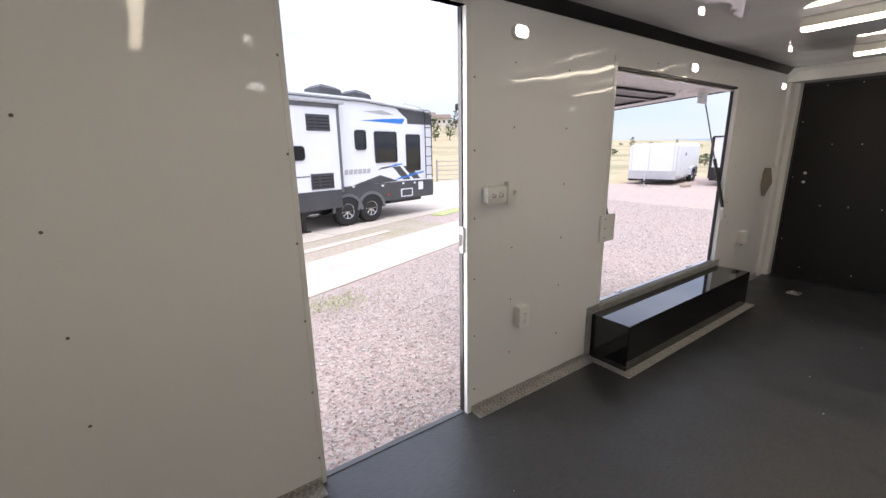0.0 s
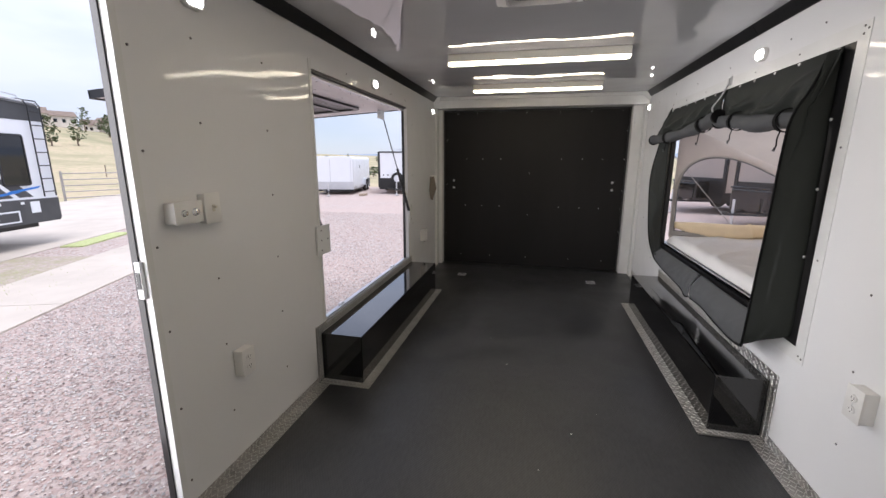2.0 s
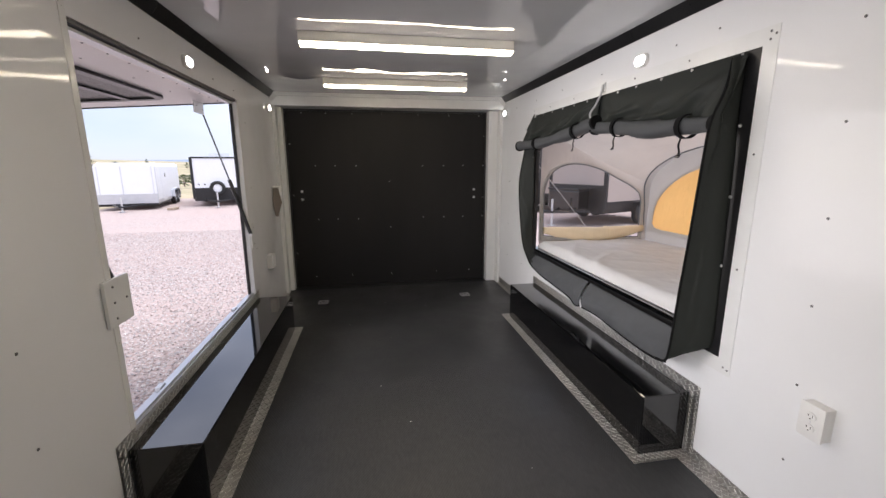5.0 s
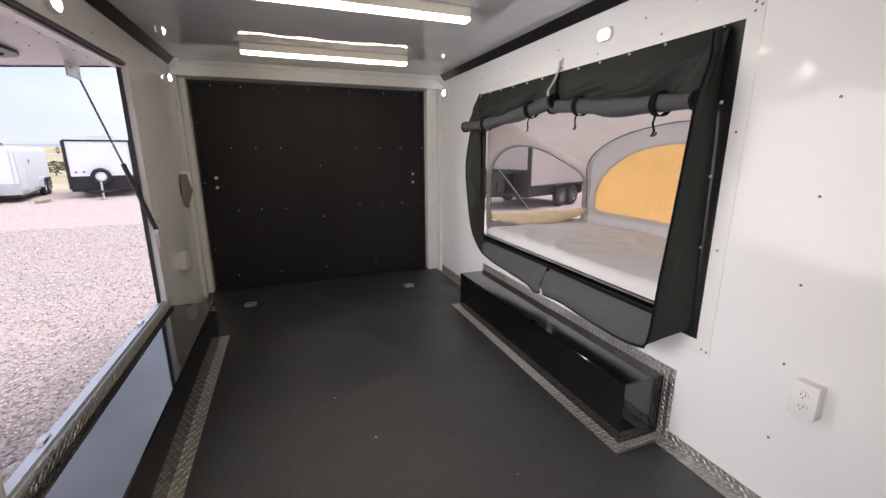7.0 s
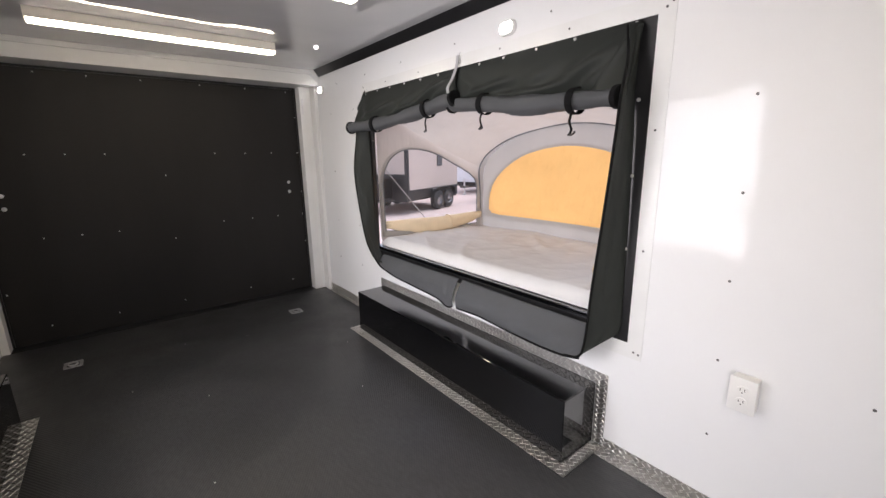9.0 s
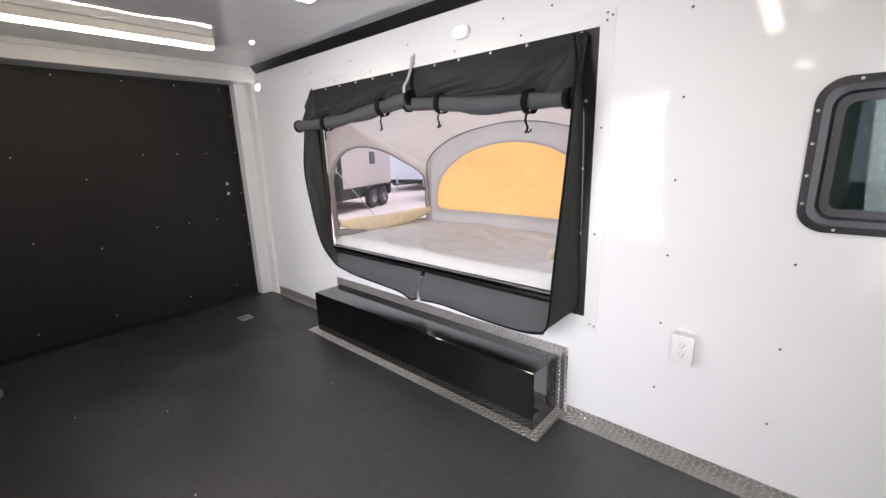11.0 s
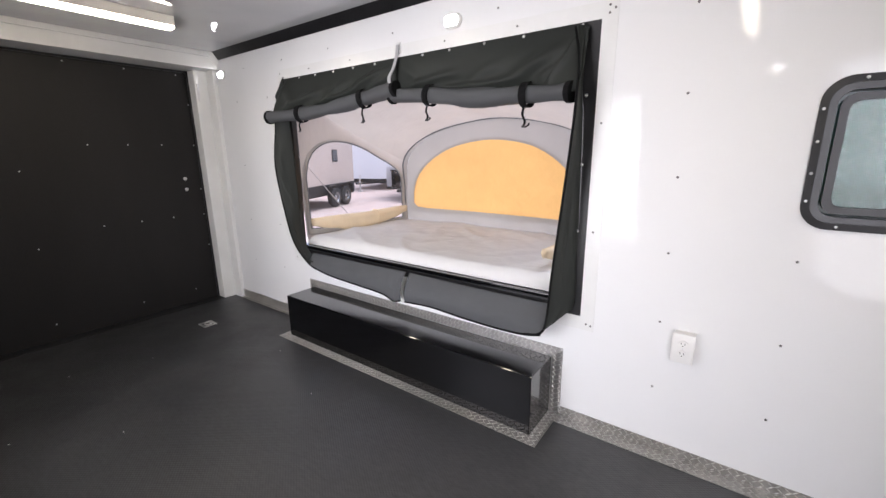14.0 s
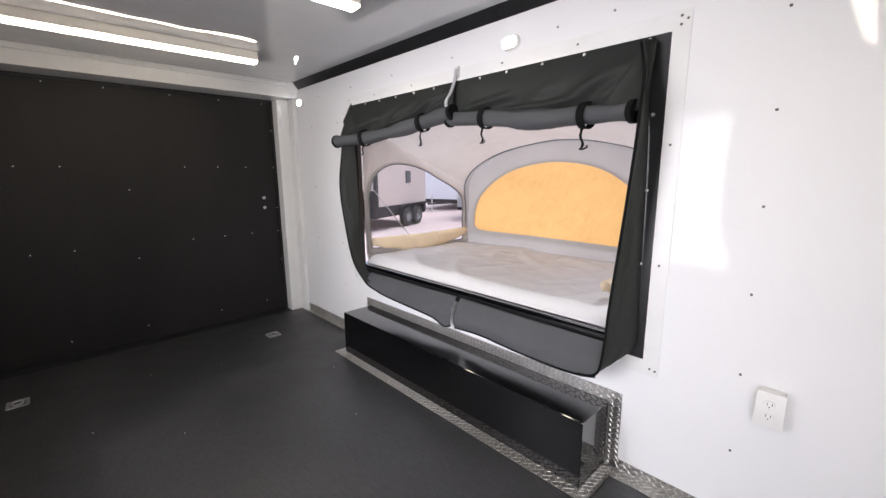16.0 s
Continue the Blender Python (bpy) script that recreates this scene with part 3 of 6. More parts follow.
scatter("screw", SCREW, [pose(x, YR, z, *RIGHT_TURN) for x in (4.62, 5.05) for z in (1.7, 1.2, 0.75, 0.4)] + [pose(x, YR, 1.93, *RIGHT_TURN) for x in (2.45, 2.7, 3.35, 3.9, 4.4, 4.9)], wall_right)


# ---- rear ramp door ----
ramp = thing("ramp_door", "closed black ramp door with bright screws", "ramp door", "", pose(XB, 0.2, 0))
part("panel", boxes((0.0, 0.05, -1.20, 1.20, 0.002, 2.04)), BLACK_PANEL, ramp)
part("threshold", boxes((-0.10, 0.0, -1.087, 1.127, 0.0005, 0.004)), BLACK_TRIM, ramp)
part("seal", boxes((-0.012, 0.0, -1.088, -1.075, 0.01, 1.96), (-0.012, 0.0, 1.115, 1.128, 0.01, 1.96), (-0.012, 0.0, -1.075, 1.115, 1.948, 1.96)), BLACK_TRIM, ramp)
row = [1.036, 0.825, 0.600, -0.145, -0.388, -0.618, -0.86]
spots = [(y, 1.372) for y in row] + [(y, 0.779) for y in row] + [(0.236, 1.20), (0.236, 0.673)]
spots += [(y, 1.925) for y in (1.15, 0.9, 0.62, 0.3, -0.1, -0.45, -0.8)] + [(y, 0.12) for y in (1.1, 0.7, 0.24, -0.3, -0.7)] + [(-0.865, z) for z in (1.7, 1.0, 0.5)] + [(1.29, z) for z in (1.6, 1.05, 0.4)]
scatter("screw", BRIGHT_SCREW, [pose(0, y - 0.2, z, *BACK_TURN) for y, z in spots], ramp)
bolt = screw_mesh("bolt", STEEL, 0.015, 0.006)
scatter("bolt", bolt, [pose(0, y - 0.2, z, *BACK_TURN) for y in (1.197, -0.752) for z in (1.095, 1.005)], ramp)
for y in (1.350, -0.910):
    bm = bmesh.new()
    box(bm, 5.434, 5.44, y - 0.008, y + 0.008, 1.72, 1.86, 0.002)
    bracket = tagged(part("bracket", bm, STEEL), "small slotted zinc bracket on the rear post", "bracket", "brackets on the rear posts")


# ---- floor tie-down rings ----
def tie_down(x, y):
    t = thing("tie_down_ring", "recessed zinc tie-down ring in the floor", "tie-down ring", "floor tie-down rings", pose(x, y, 0))
    bm = bmesh.new()
    out, inn = rounded(-0.055, 0.055, -0.05, 0.05, 0.012, 3), rounded(-0.036, 0.036, -0.032, 0.032, 0.010, 3)
    loft(bm, [[(a, b, 0.0005) for a, b in out], [(a, b, 0.004) for a, b in out], [(a, b, 0.004) for a, b in inn], [(a, b, 0.001) for a, b in inn]], True, False)
    part("plate", bm, STEEL, t)
    part("recess", boxes((-0.035, 0.035, -0.031, 0.031, 0.0004, 0.0016)), RV_TRIM, t)
    bm = bmesh.new()
    tube(bm, [(0.022 * math.cos(a) - 0.004, 0.024 * math.sin(a), 0.008 + 0.003 * math.cos(a)) for a in (math.pi * i / 8 for i in range(-8, 9))], 0.005, 8)
    part("ring", bm, STEEL, t, smooth=True)
    scatter("screw", BRIGHT_SCREW, [pose(sx * 0.045, sy * 0.04, 0.004) for sx in (-1, 1) for sy in (-1, 1)], t)
    return t


tie_down(4.955, 0.969)
tie_down(4.95, -0.512)


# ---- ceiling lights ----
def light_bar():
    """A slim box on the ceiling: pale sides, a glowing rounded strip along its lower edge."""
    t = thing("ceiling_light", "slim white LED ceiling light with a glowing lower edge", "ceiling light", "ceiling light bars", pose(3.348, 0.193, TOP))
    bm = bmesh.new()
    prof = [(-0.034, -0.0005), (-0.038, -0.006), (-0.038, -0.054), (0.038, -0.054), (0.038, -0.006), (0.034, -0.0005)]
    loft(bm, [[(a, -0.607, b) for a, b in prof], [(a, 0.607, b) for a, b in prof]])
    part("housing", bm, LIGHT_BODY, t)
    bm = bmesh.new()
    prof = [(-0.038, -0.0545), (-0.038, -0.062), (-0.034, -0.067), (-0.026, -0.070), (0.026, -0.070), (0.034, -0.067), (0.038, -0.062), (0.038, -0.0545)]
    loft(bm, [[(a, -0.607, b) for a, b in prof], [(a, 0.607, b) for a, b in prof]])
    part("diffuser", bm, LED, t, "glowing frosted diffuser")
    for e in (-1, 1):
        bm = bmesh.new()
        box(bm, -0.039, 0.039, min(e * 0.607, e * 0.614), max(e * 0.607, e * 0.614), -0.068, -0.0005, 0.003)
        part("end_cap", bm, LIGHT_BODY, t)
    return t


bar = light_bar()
# the bar at x -1.46 is unseen, added to brighten the front section
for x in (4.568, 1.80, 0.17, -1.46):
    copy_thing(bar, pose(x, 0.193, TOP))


def puck(x, wall_y, z):
    s = 1 if wall_y < 0 else -1
    t = thing("puck_light", "small oblong white lamp lit on the wall", "wall lamp", "oblong wall lamps", pose(x, wall_y, z))
    bm = bmesh.new()
    oblong = lambda k, h: [(a, s * h, b) for a, b in rounded(-0.052 + k, 0.052 - k, -0.034 + k, 0.034 - k, 0.033 - k, 6)]
    loft(bm, [oblong(0, 0), oblong(0, 0.013), oblong(0.005, 0.020), oblong(0.010, 0.020), oblong(0.010, 0.012)])
    smooth_by_angle(part("bezel", bm, WHITE_PLASTIC, t))
    bm = bmesh.new()
    loft(bm, [oblong(0.0105, 0.014), oblong(0.0105, 0.021), oblong(0.016, 0.026), oblong(0.024, 0.028)])
    part("lens", bm, PUCK, t, "glowing lens", smooth=True)
    return t


for x, wy in ((1.634, YL), (3.362, YL), (5.16, YL), (-0.05, YL), (2.948, YR), (5.222, YR), (0.95, YR), (-0.75, YR)):
    puck(x, wy, 1.918)

# roof vent
vent = thing("roof_vent", "white plastic roof vent frame round a dark screen", "roof vent", "", pose(2.222, 0.164, TOP))
bm = bmesh.new()
ring = lambda h, k, r, z: [(a, b, z) for a, b in rounded(-h + k, h - k, -h + k, h - k, r, 5)]
loft(bm, [ring(0.208, 0, 0.02, -0.0005), ring(0.208, 0, 0.02, -0.012), ring(0.208, 0.006, 0.02, -0.016), ring(0.208, 0.045, 0.035, -0.020), ring(0.208, 0.050, 0.035, -0.006)], True, False)
smooth_by_angle(part("frame", bm, WHITE_PLASTIC, vent))
bm = bmesh.new()
loft(bm, [ring(0.157, 0, 0.035, -0.006), ring(0.157, 0, 0.035, -0.034), ring(0.157, 0.012, 0.045, -0.036), ring(0.157, 0.018, 0.045, -0.012)], True, False)
smooth_by_angle(part("inner_lip", bm, RV_SILVER, vent, "grey rounded inner lip"))
bm = bmesh.new()
loft(bm, [ring(0.139, 0, 0.045, -0.014), ring(0.139, 0, 0.045, -0.010)])
part("screen", bm, BLACK_TRIM, vent, "dark insect screen")
for sx in (-1, 1):
    for k in (-0.19, 0.0, 0.19):
        scatter("screw", SCREW, [pose(sx * 0.19, k, -0.0165, 180), pose(k, sx * 0.19, -0.0165, 180)], vent)


# ---- switches, sockets and small fittings ----
def socket(name, x, wall_y, z, w, h, d, label, fittings):
    """A surface box on a wall with its cover plate; fittings build the front."""
    s = 1 if wall_y < 0 else -1
    t = thing(name, label, "socket" if "socket" in name else "switch", "", pose(x, wall_y, z, 0, 0, 0 if s > 0 else 180))
    bm = bmesh.new()
    box(bm, -w / 2, w / 2, 0.0, d, -h / 2, h / 2, 0.004)
    smooth_by_angle(part("back_box", bm, WHITE_PLASTIC, t))
    bm = bmesh.new()
    box(bm, -w / 2 - 0.003, w / 2 + 0.003, d, d + 0.006, -h / 2 - 0.003, h / 2 + 0.003, 0.003)
    smooth_by_angle(part("cover_plate", bm, WHITE_PLASTIC, t))
    fittings(t, d + 0.006)
    return t


def duplex(t, d):
    for z in (-0.021, 0.021):
        bm = bmesh.new()
        o = [(0.017 * math.cos(a) * (0.92 if abs(math.sin(a)) > 0.8 else 1), 0.0145 * math.sin(a)) for a in (2 * math.pi * i / 20 for i in range(20))]
        loft(bm, [[(a, d, z + b) for a, b in o], [(a * 0.95, d + 0.0035, z + b * 0.95) for a, b in o]])
        f = part("outlet_face", bm, WHITE_PLASTIC, t)
        for dx, hh in ((-0.0065, 0.0045), (0.0065, 0.0038)):
            part("slot", boxes((dx - 0.001, dx + 0.001, d + 0.003, d + 0.0041, z + 0.002 - hh, z + 0.002 + hh)), BLACK_TRIM, f)
        bm = bmesh.new()
        disc_loft(bm, (0, 1, 0), (0, d + 0.003, z - 0.0085), [(0, 0.0022), (0.0011, 0.0022)], 8)
        part("ground_hole", bm, BLACK_TRIM, f)
    bm = bmesh.new()
    disc_loft(bm, (0, 1, 0), (0, d, 0), [(0, 0.003), (0.0015, 0.0024)], 8)
    part("screw", bm, STEEL, t)


def two_knobs(t, d):
    for dx, r in ((-0.022, 0.011), (0.026, 0.009)):
        bm = bmesh.new()
        disc_loft(bm, (0, 1, 0), (dx, d, 0.0), [(0, r + 0.003), (0.003, r + 0.003), (0.004, r), (0.014, r * 0.9), (0.016, r * 0.6)], 16)
        part("knob", bm, CHROME, t, "chrome knob", smooth=False)


def toggle(t, d):
    bm = bmesh.new()
    box(bm, -0.006, 0.006, d, d + 0.004, -0.013, 0.013, 0.001)
    part("toggle_slot", bm, BEIGE_PLASTIC, t)
    bm = bmesh.new()
    box(bm, -0.0045, 0.0045, d + 0.003, d + 0.016, 0.0, 0.009, 0.0015)
    part("toggle", bm, BEIGE_PLASTIC, t)


socket("wall_socket", 1.810, YR, 0.526, 0.074, 0.118, 0.042, "white surface-mounted double socket on the wall", duplex)
socket("wall_socket", 1.684, YL, 0.478, 0.074, 0.118, 0.042, "white surface-mounted double socket on the wall", duplex)
socket("control_switch", 1.464, YL, 1.168, 0.118, 0.074, 0.045, "white wall box with two chrome knobs", two_knobs)
socket("light_switch", 1.592, YL, 1.170, 0.074, 0.112, 0.030, "white surface-mounted toggle light switch", toggle)
rear_box = thing("rear_power_box", "white square wall box with a small dark knob beneath", "switch", "", pose(4.70, YL, 0.515))
bm = bmesh.new()
box(bm, -0.062, 0.062, -0.05, 0.0, -0.062, 0.062, 0.004)
part("back_box", bm, WHITE_PLASTIC, rear_box)
bm = bmesh.new()
disc_loft(bm, (0, 0, -1), (0.0, -0.03, -0.06), [(0, 0.008), (0.014, 0.008), (0.02, 0.005)], 10)
part("knob", bm, BLACK_TRIM, rear_box)
holder = thing("strap_holder", "white wall bracket holding a folded grey strap", "bracket", "", pose(5.075, YL, 1.10))
bm = bmesh.new()
box(bm, 0.0, 0.10, -0.065, 0.0, -0.02, 0.075, 0.004)
part("bracket", bm, WHITE_PLASTIC, holder)
bm = bmesh.new()
loft(bm, [[(-0.035, -0.02, 0.06), (0.0, -0.055, 0.06), (0.006, -0.05, 0.06), (-0.03, -0.012, 0.06)], [(-0.06, -0.012, -0.10), (-0.01, -0.085, -0.08), (0.0, -0.08, -0.08), (-0.05, -0.006, -0.10)], [(-0.03, -0.02, -0.21), (-0.018, -0.04, -0.22), (-0.012, -0.036, -0.22), (-0.024, -0.016, -0.21)]])
part("strap", bm, fabric("grey_brown_strap", (0.20, 0.17, 0.14), 0.0, 0.8), holder, "folded grey-brown strap")


# ---- side hatch, propped open ----
hatch = thing("side_hatch", "open white top-hinged side hatch with a dark window", "hatch", "", pose(0, YL + 0.055, 1.835, -3.5))
HL = 1.50
bm = bmesh.new()
box(bm, HX0 - 0.012, HX1 + 0.012, 0.0, HL, -0.005, 0.035, 0.004)
part("panel", bm, surface("pinkish_white_hatch_liner", (0.74, 0.70, 0.69), 0.35, vary=0.03, scale=2, grain=80), hatch)
part("edge_trim", boxes((HX0 - 0.02, HX0 - 0.012, -0.01, HL + 0.01, -0.012, 0.04), (HX1 + 0.012, HX1 + 0.02, -0.01, HL + 0.01, -0.012, 0.04), (HX0 - 0.02, HX1 + 0.02, HL, HL + 0.014, -0.014, 0.04)), BLACK_TRIM, hatch, "black rubber edge trim")
part("hinge", boxes((HX0, HX1, -0.03, 0.012, -0.018, -0.006)), SILVER_BODY, hatch, "long aluminium hinge")
scatter("screw", SCREW, [pose(HX0 + 0.08 + 0.157 * k, 0.045, -0.005, 180) for k in range(11)] + [pose(HX0 + 0.05 + 0.4 * k, 0.18, -0.005, 180) for k in range(5)], hatch)
wx0, wx1, wy0, wy1 = 2.80, 3.90, 0.275, 0.88
bm = bmesh.new()
out, inn = rounded(wx0, wx1, wy0, wy1, 0.09), rounded(wx0 + 0.045, wx1 - 0.045, wy0 + 0.045, wy1 - 0.045, 0.06)
loft(bm, [[(a, b, -0.005) for a, b in out], [(a, b, -0.022) for a, b in out], [(a, b, -0.022) for a, b in inn], [(a, b, -0.008) for a, b in inn]], True, False)
wf = part("window_frame", bm, BLACK_TRIM, hatch, "black window frame")
bm = bmesh.new()
loft(bm, [[(a, b, -0.0105) for a, b in inn], [(a, b, -0.0065) for a, b in inn]])
part("glass", bm, surface("smoked_hatch_glass", (0.010, 0.011, 0.012), 0.3, vary=0.1, scale=3, grain=60, bump=0.0, spec=0.15), wf)
part("middle_bar", boxes(((wx0 + 0.04), (wx1 - 0.04), wy0 + 0.21, wy0 + 0.25, -0.02, -0.011)), BLACK_TRIM, wf)


def strut(x, lower, upper):
    t = thing("gas_strut", "black gas strut with a thin steel rod", "gas strut", "hatch gas struts", pose(0, 0, 0))
    a, b = Vector(lower), Vector(upper)
    m = a.lerp(b, 0.46)
    bm = bmesh.new()
    tube(bm, [a, a.lerp(m, 0.03), m], [0.008, 0.0135, 0.0135], 12)
    part("cylinder", bm, BLACK_TRIM, t, smooth=False)
    bm = bmesh.new()
    tube(bm, [m, b], 0.0055, 10)
    part("rod", bm, RV_TRIM, t)
    for p in (a, b):
        bm = bmesh.new()
        disc_loft(bm, (1, 0, 0), p - Vector((0.012, 0, 0)), [(0, 0.011), (0.024, 0.011)], 10)
        part("ball_joint", bm, STEEL, t)
    return t


strut(4.17, (4.175, YL - 0.018, 0.845), (4.155, 1.63, 1.765))
strut(2.50, (2.495, YL + 0.02, 0.94), (2.50, 1.66, 1.765))


def mount(name, label, dims, at, spots, turn):
    t = thing(name, label, "bracket", "white strut mounting plates", at)
    bm = bmesh.new()
    box(bm, *dims, 0.002)
    part("plate", bm, WHITE_TRIM, t)
    scatter("screw", SCREW, [pose(*p, *turn) for p in spots], t)
    return t


mount("strut_mount", "white screwed strut mounting plate on the wall edge", (-0.075, 0.075, -0.012, 0.0, -0.088, 0.088), pose(2.458, YL - 0.004, 0.880), [(-0.03, -0.012, z) for z in (-0.06, 0, 0.06)] + [(0.045, -0.012, 0.0)], LEFT_TURN)
mount("strut_mount", "white screwed strut mounting plate on the wall edge", (-0.05, 0.035, -0.010, 0.0, -0.10, 0.09), pose(4.255, YL - 0.004, 0.83), [(0.01, -0.010, z) for z in (-0.07, 0.06)], LEFT_TURN)
mount("strut_mount", "white strut mounting plate under the open hatch", (-0.10, 0.06, -0.004, 0.006, -0.080, 0.0), pose(4.10, 1.62, 1.815), [(-0.06, -0.004, -0.03), (0.03, -0.004, -0.05)], LEFT_TURN)
mount("strut_mount", "white strut mounting plate under the open hatch", (-0.06, 0.10, -0.004, 0.006, -0.080, 0.0), pose(2.54, 1.64, 1.814), [(0.05, -0.004, -0.03)], LEFT_TURN)


# ---- window in the white wall ----
win = tagged(thing("window_1", "dark tinted sliding window with a black rounded frame", "window", "", pose(0, YR, 0)), kind="structure")
bm = bmesh.new()
out, mid = rounded(WX0, WX1, WZ0, WZ1, 0.075, 8), rounded(WX0 + 0.022, WX1 - 0.022, WZ0 + 0.022, WZ1 - 0.022, 0.06, 8)
inn = rounded(WX0 + 0.042, WX1 - 0.042, WZ0 + 0.042, WZ1 - 0.042, 0.045, 8)
loft(bm, [[(a, 0.0, b) for a, b in out], [(a, 0.012, b) for a, b in out], [(a, 0.015, b) for a, b in mid], [(a, 0.008, b) for a, b in mid], [(a, 0.006, b) for a, b in inn], [(a, -0.05, b) for a, b in inn]], True, False)
wfr = part("window_frame", bm, BLACK_TRIM, win, "black aluminium frame with rounded corners")
smooth_by_angle(wfr, 30)
bm = bmesh.new()
sash_o, sash_i = rounded(WX0 + 0.43, WX1 - 0.052, WZ0 + 0.05, WZ1 - 0.05, 0.04, 8), rounded(WX0 + 0.452, WX1 - 0.074, WZ0 + 0.072, WZ1 - 0.072, 0.03, 8)
loft(bm, [[(a, -0.03, b) for a, b in sash_o], [(a, -0.012, b) for a, b in sash_o], [(a, -0.012, b) for a, b in sash_i], [(a, -0.03, b) for a, b in sash_i]], True, False)
part("sash", bm, BLACK_TRIM, wfr)
for nm, d in (("pane", (WX0 + 0.45, WX1 - 0.072, -0.024, -0.020, WZ0 + 0.07, WZ1 - 0.07)), ("pane", (WX0 + 0.04, WX1 - 0.04, -0.044, -0.040, WZ0 + 0.04, WZ1 - 0.04))):
    g = part(nm, boxes(d), TINTED if d[3] < -0.03 else CLEAR, win)
    g.visible_shadow = False
scatter("screw", BRIGHT_SCREW, [pose(WX1 - 0.011, 0.0135, z, *RIGHT_TURN) for z in (1.13, 1.22, 1.32, 1.42)] + [pose(x, 0.0135, z, *RIGHT_TURN) for x in (0.85, 1.0, 1.15, 1.3, 1.44) for z in (WZ0 + 0.011, WZ1 - 0.011)], win)


# ---- specks on the floor ----
bm = bmesh.new()
chips = random.Random(21)
for k in range(15):
    cx, cy, r = chips.uniform(0.6, 5.0), chips.uniform(-0.6, 1.0), chips.uniform(0.0018, 0.005)
    base = [(cx + r * chips.uniform(0.6, 1.2) * math.cos(q), cy + r * chips.uniform(0.6, 1.2) * math.sin(q)) for q in (2 * math.pi * i / 6 for i in range(6))]
    loft(bm, [[(a, b, 0.0004) for a, b in base], [(cx + (a - cx) * 0.6, cy + (b - cy) * 0.6, r * 0.7) for a, b in base]])
tagged(part("floor_specks", bm, WHITE_PLASTIC), "tiny white specks of debris on the black floor", "debris", kind="stuff")


# ---- bunk opening ----
out, inn = [(2.171, 0.485), (4.46, 0.485), (4.46, 1.866), (2.171, 1.866)], [(TX0, TZ0), (TX1, TZ0), (TX1, TZ1), (TX0, TZ1)]
bm = bmesh.new()
loft(bm, [[(a, YR, b) for a, b in out], [(a, YR + 0.003, b) for a, b in out], [(a, YR + 0.003, b) for a, b in inn], [(a, YR - 0.02, b) for a, b in inn]], True, False)
plate = structure("trim_bunk_plate", bm, WHITE_TRIM, "white screwed trim plate round the bunk opening", "trim")
scatter("screw", SCREW, [pose(2.205, YR + 0.003, z, *RIGHT_TURN) for z in (1.848, 1.82, 1.408, 0.949, 0.515)] + [pose(2.184, YR + 0.003, z, *RIGHT_TURN) for z in (1.835, 0.51)] + [pose(4.43, YR + 0.003, z, *RIGHT_TURN) for z in (1.84, 1.4, 0.95, 0.515)] + [pose(x, YR + 0.003, 1.838, *RIGHT_TURN) for x in (2.6, 3.0, 3.7, 4.1)], plate)
o2, i2 = [(TX0, TZ0), (TX1, TZ0), (TX1, TZ1), (TX0, TZ1)], [(TX0 + 0.085, TZ0 + 0.045), (TX1 - 0.055, TZ0 + 0.045), (TX1 - 0.055, TZ1 - 0.05), (TX0 + 0.085, TZ1 - 0.05)]
bm = bmesh.new()
loft(bm, [[(a, YR - 0.012, b) for a, b in o2], [(a, YR + 0.001, b) for a, b in o2], [(a, YR + 0.001, b) for a, b in i2], [(a, YR - 0.03, b) for a, b in i2]], True, False)
structure("trim_bunk_frame", bm, BLACK_TRIM, "black painted steel frame of the bunk opening", "trim")

bunk = thing("bunk_platform", "black steel fold-out bunk platform outside the wall", "bunk", "", pose(0, 0, 0))
bm = bmesh.new()
box(bm, 2.27, 4.42, -2.24, -1.06, 0.53, 0.614, 0.004)
part("deck", bm, BLACK_STEEL, bunk)
bm = bmesh.new()
box(bm, 2.325, 4.34, -1.058, -1.034, 0.555, 0.616, 0.004)
part("front_rail", bm, BLACK_STEEL, bunk)


def mattress_top(u, v):
    x, y = 2.325 + 2.03 * u, -1.075 - 1.10 * v
    e = min(u, 1 - u, v * 0.6, (1 - v) * 0.6)
    round_off = -0.045 * max(0.0, 1 - e / 0.03) ** 2.2
    w = 0.006 * noise.noise((x * 1.5, y * 1.5, 0.3)) + 0.018 * max(0.0, 0.75 - 3 * abs(noise.noise((x * 2.6 + y * 2.2, y * 1.1 - x * 0.6, 1.7)))) + 0.006 * max(0.0, 0.7 - 4 * abs(noise.noise((x * 5 - y * 3, y * 3, 6.7)))) + 0.004 * math.exp(-((x - 3.3 - 0.5 * (y + 1.6)) / 0.03) ** 2)
    return (x, y, 0.686 + round_off + w)


mattress = thing("mattress", "thin mattress in a wrinkled white cover on the bunk", "mattress", "", pose(0, 0, 0))
bm = bmesh.new()
grid(bm, mattress_top, 120, 64)
edge = [e for e in bm.edges if e.is_boundary]
ext = bmesh.ops.extrude_edge_only(bm, edges=edge)
for v in [g for g in ext["geom"] if isinstance(g, bmesh.types.BMVert)]:
    v.co.z = 0.617
part("cover", bm, MATTRESS, mattress, smooth=True)
bm = bmesh.new()
tube(bm, [(2.322, -1.071, 0.622), (4.355, -1.071, 0.622)], 0.0045, 6)
part("piping", bm, MATTRESS, mattress)

# ---- the bunk's tent ----
tent = thing("bunk_tent", "pale grey canvas tent over the fold-out bunk", "tent", "", pose(0, 0, 0))


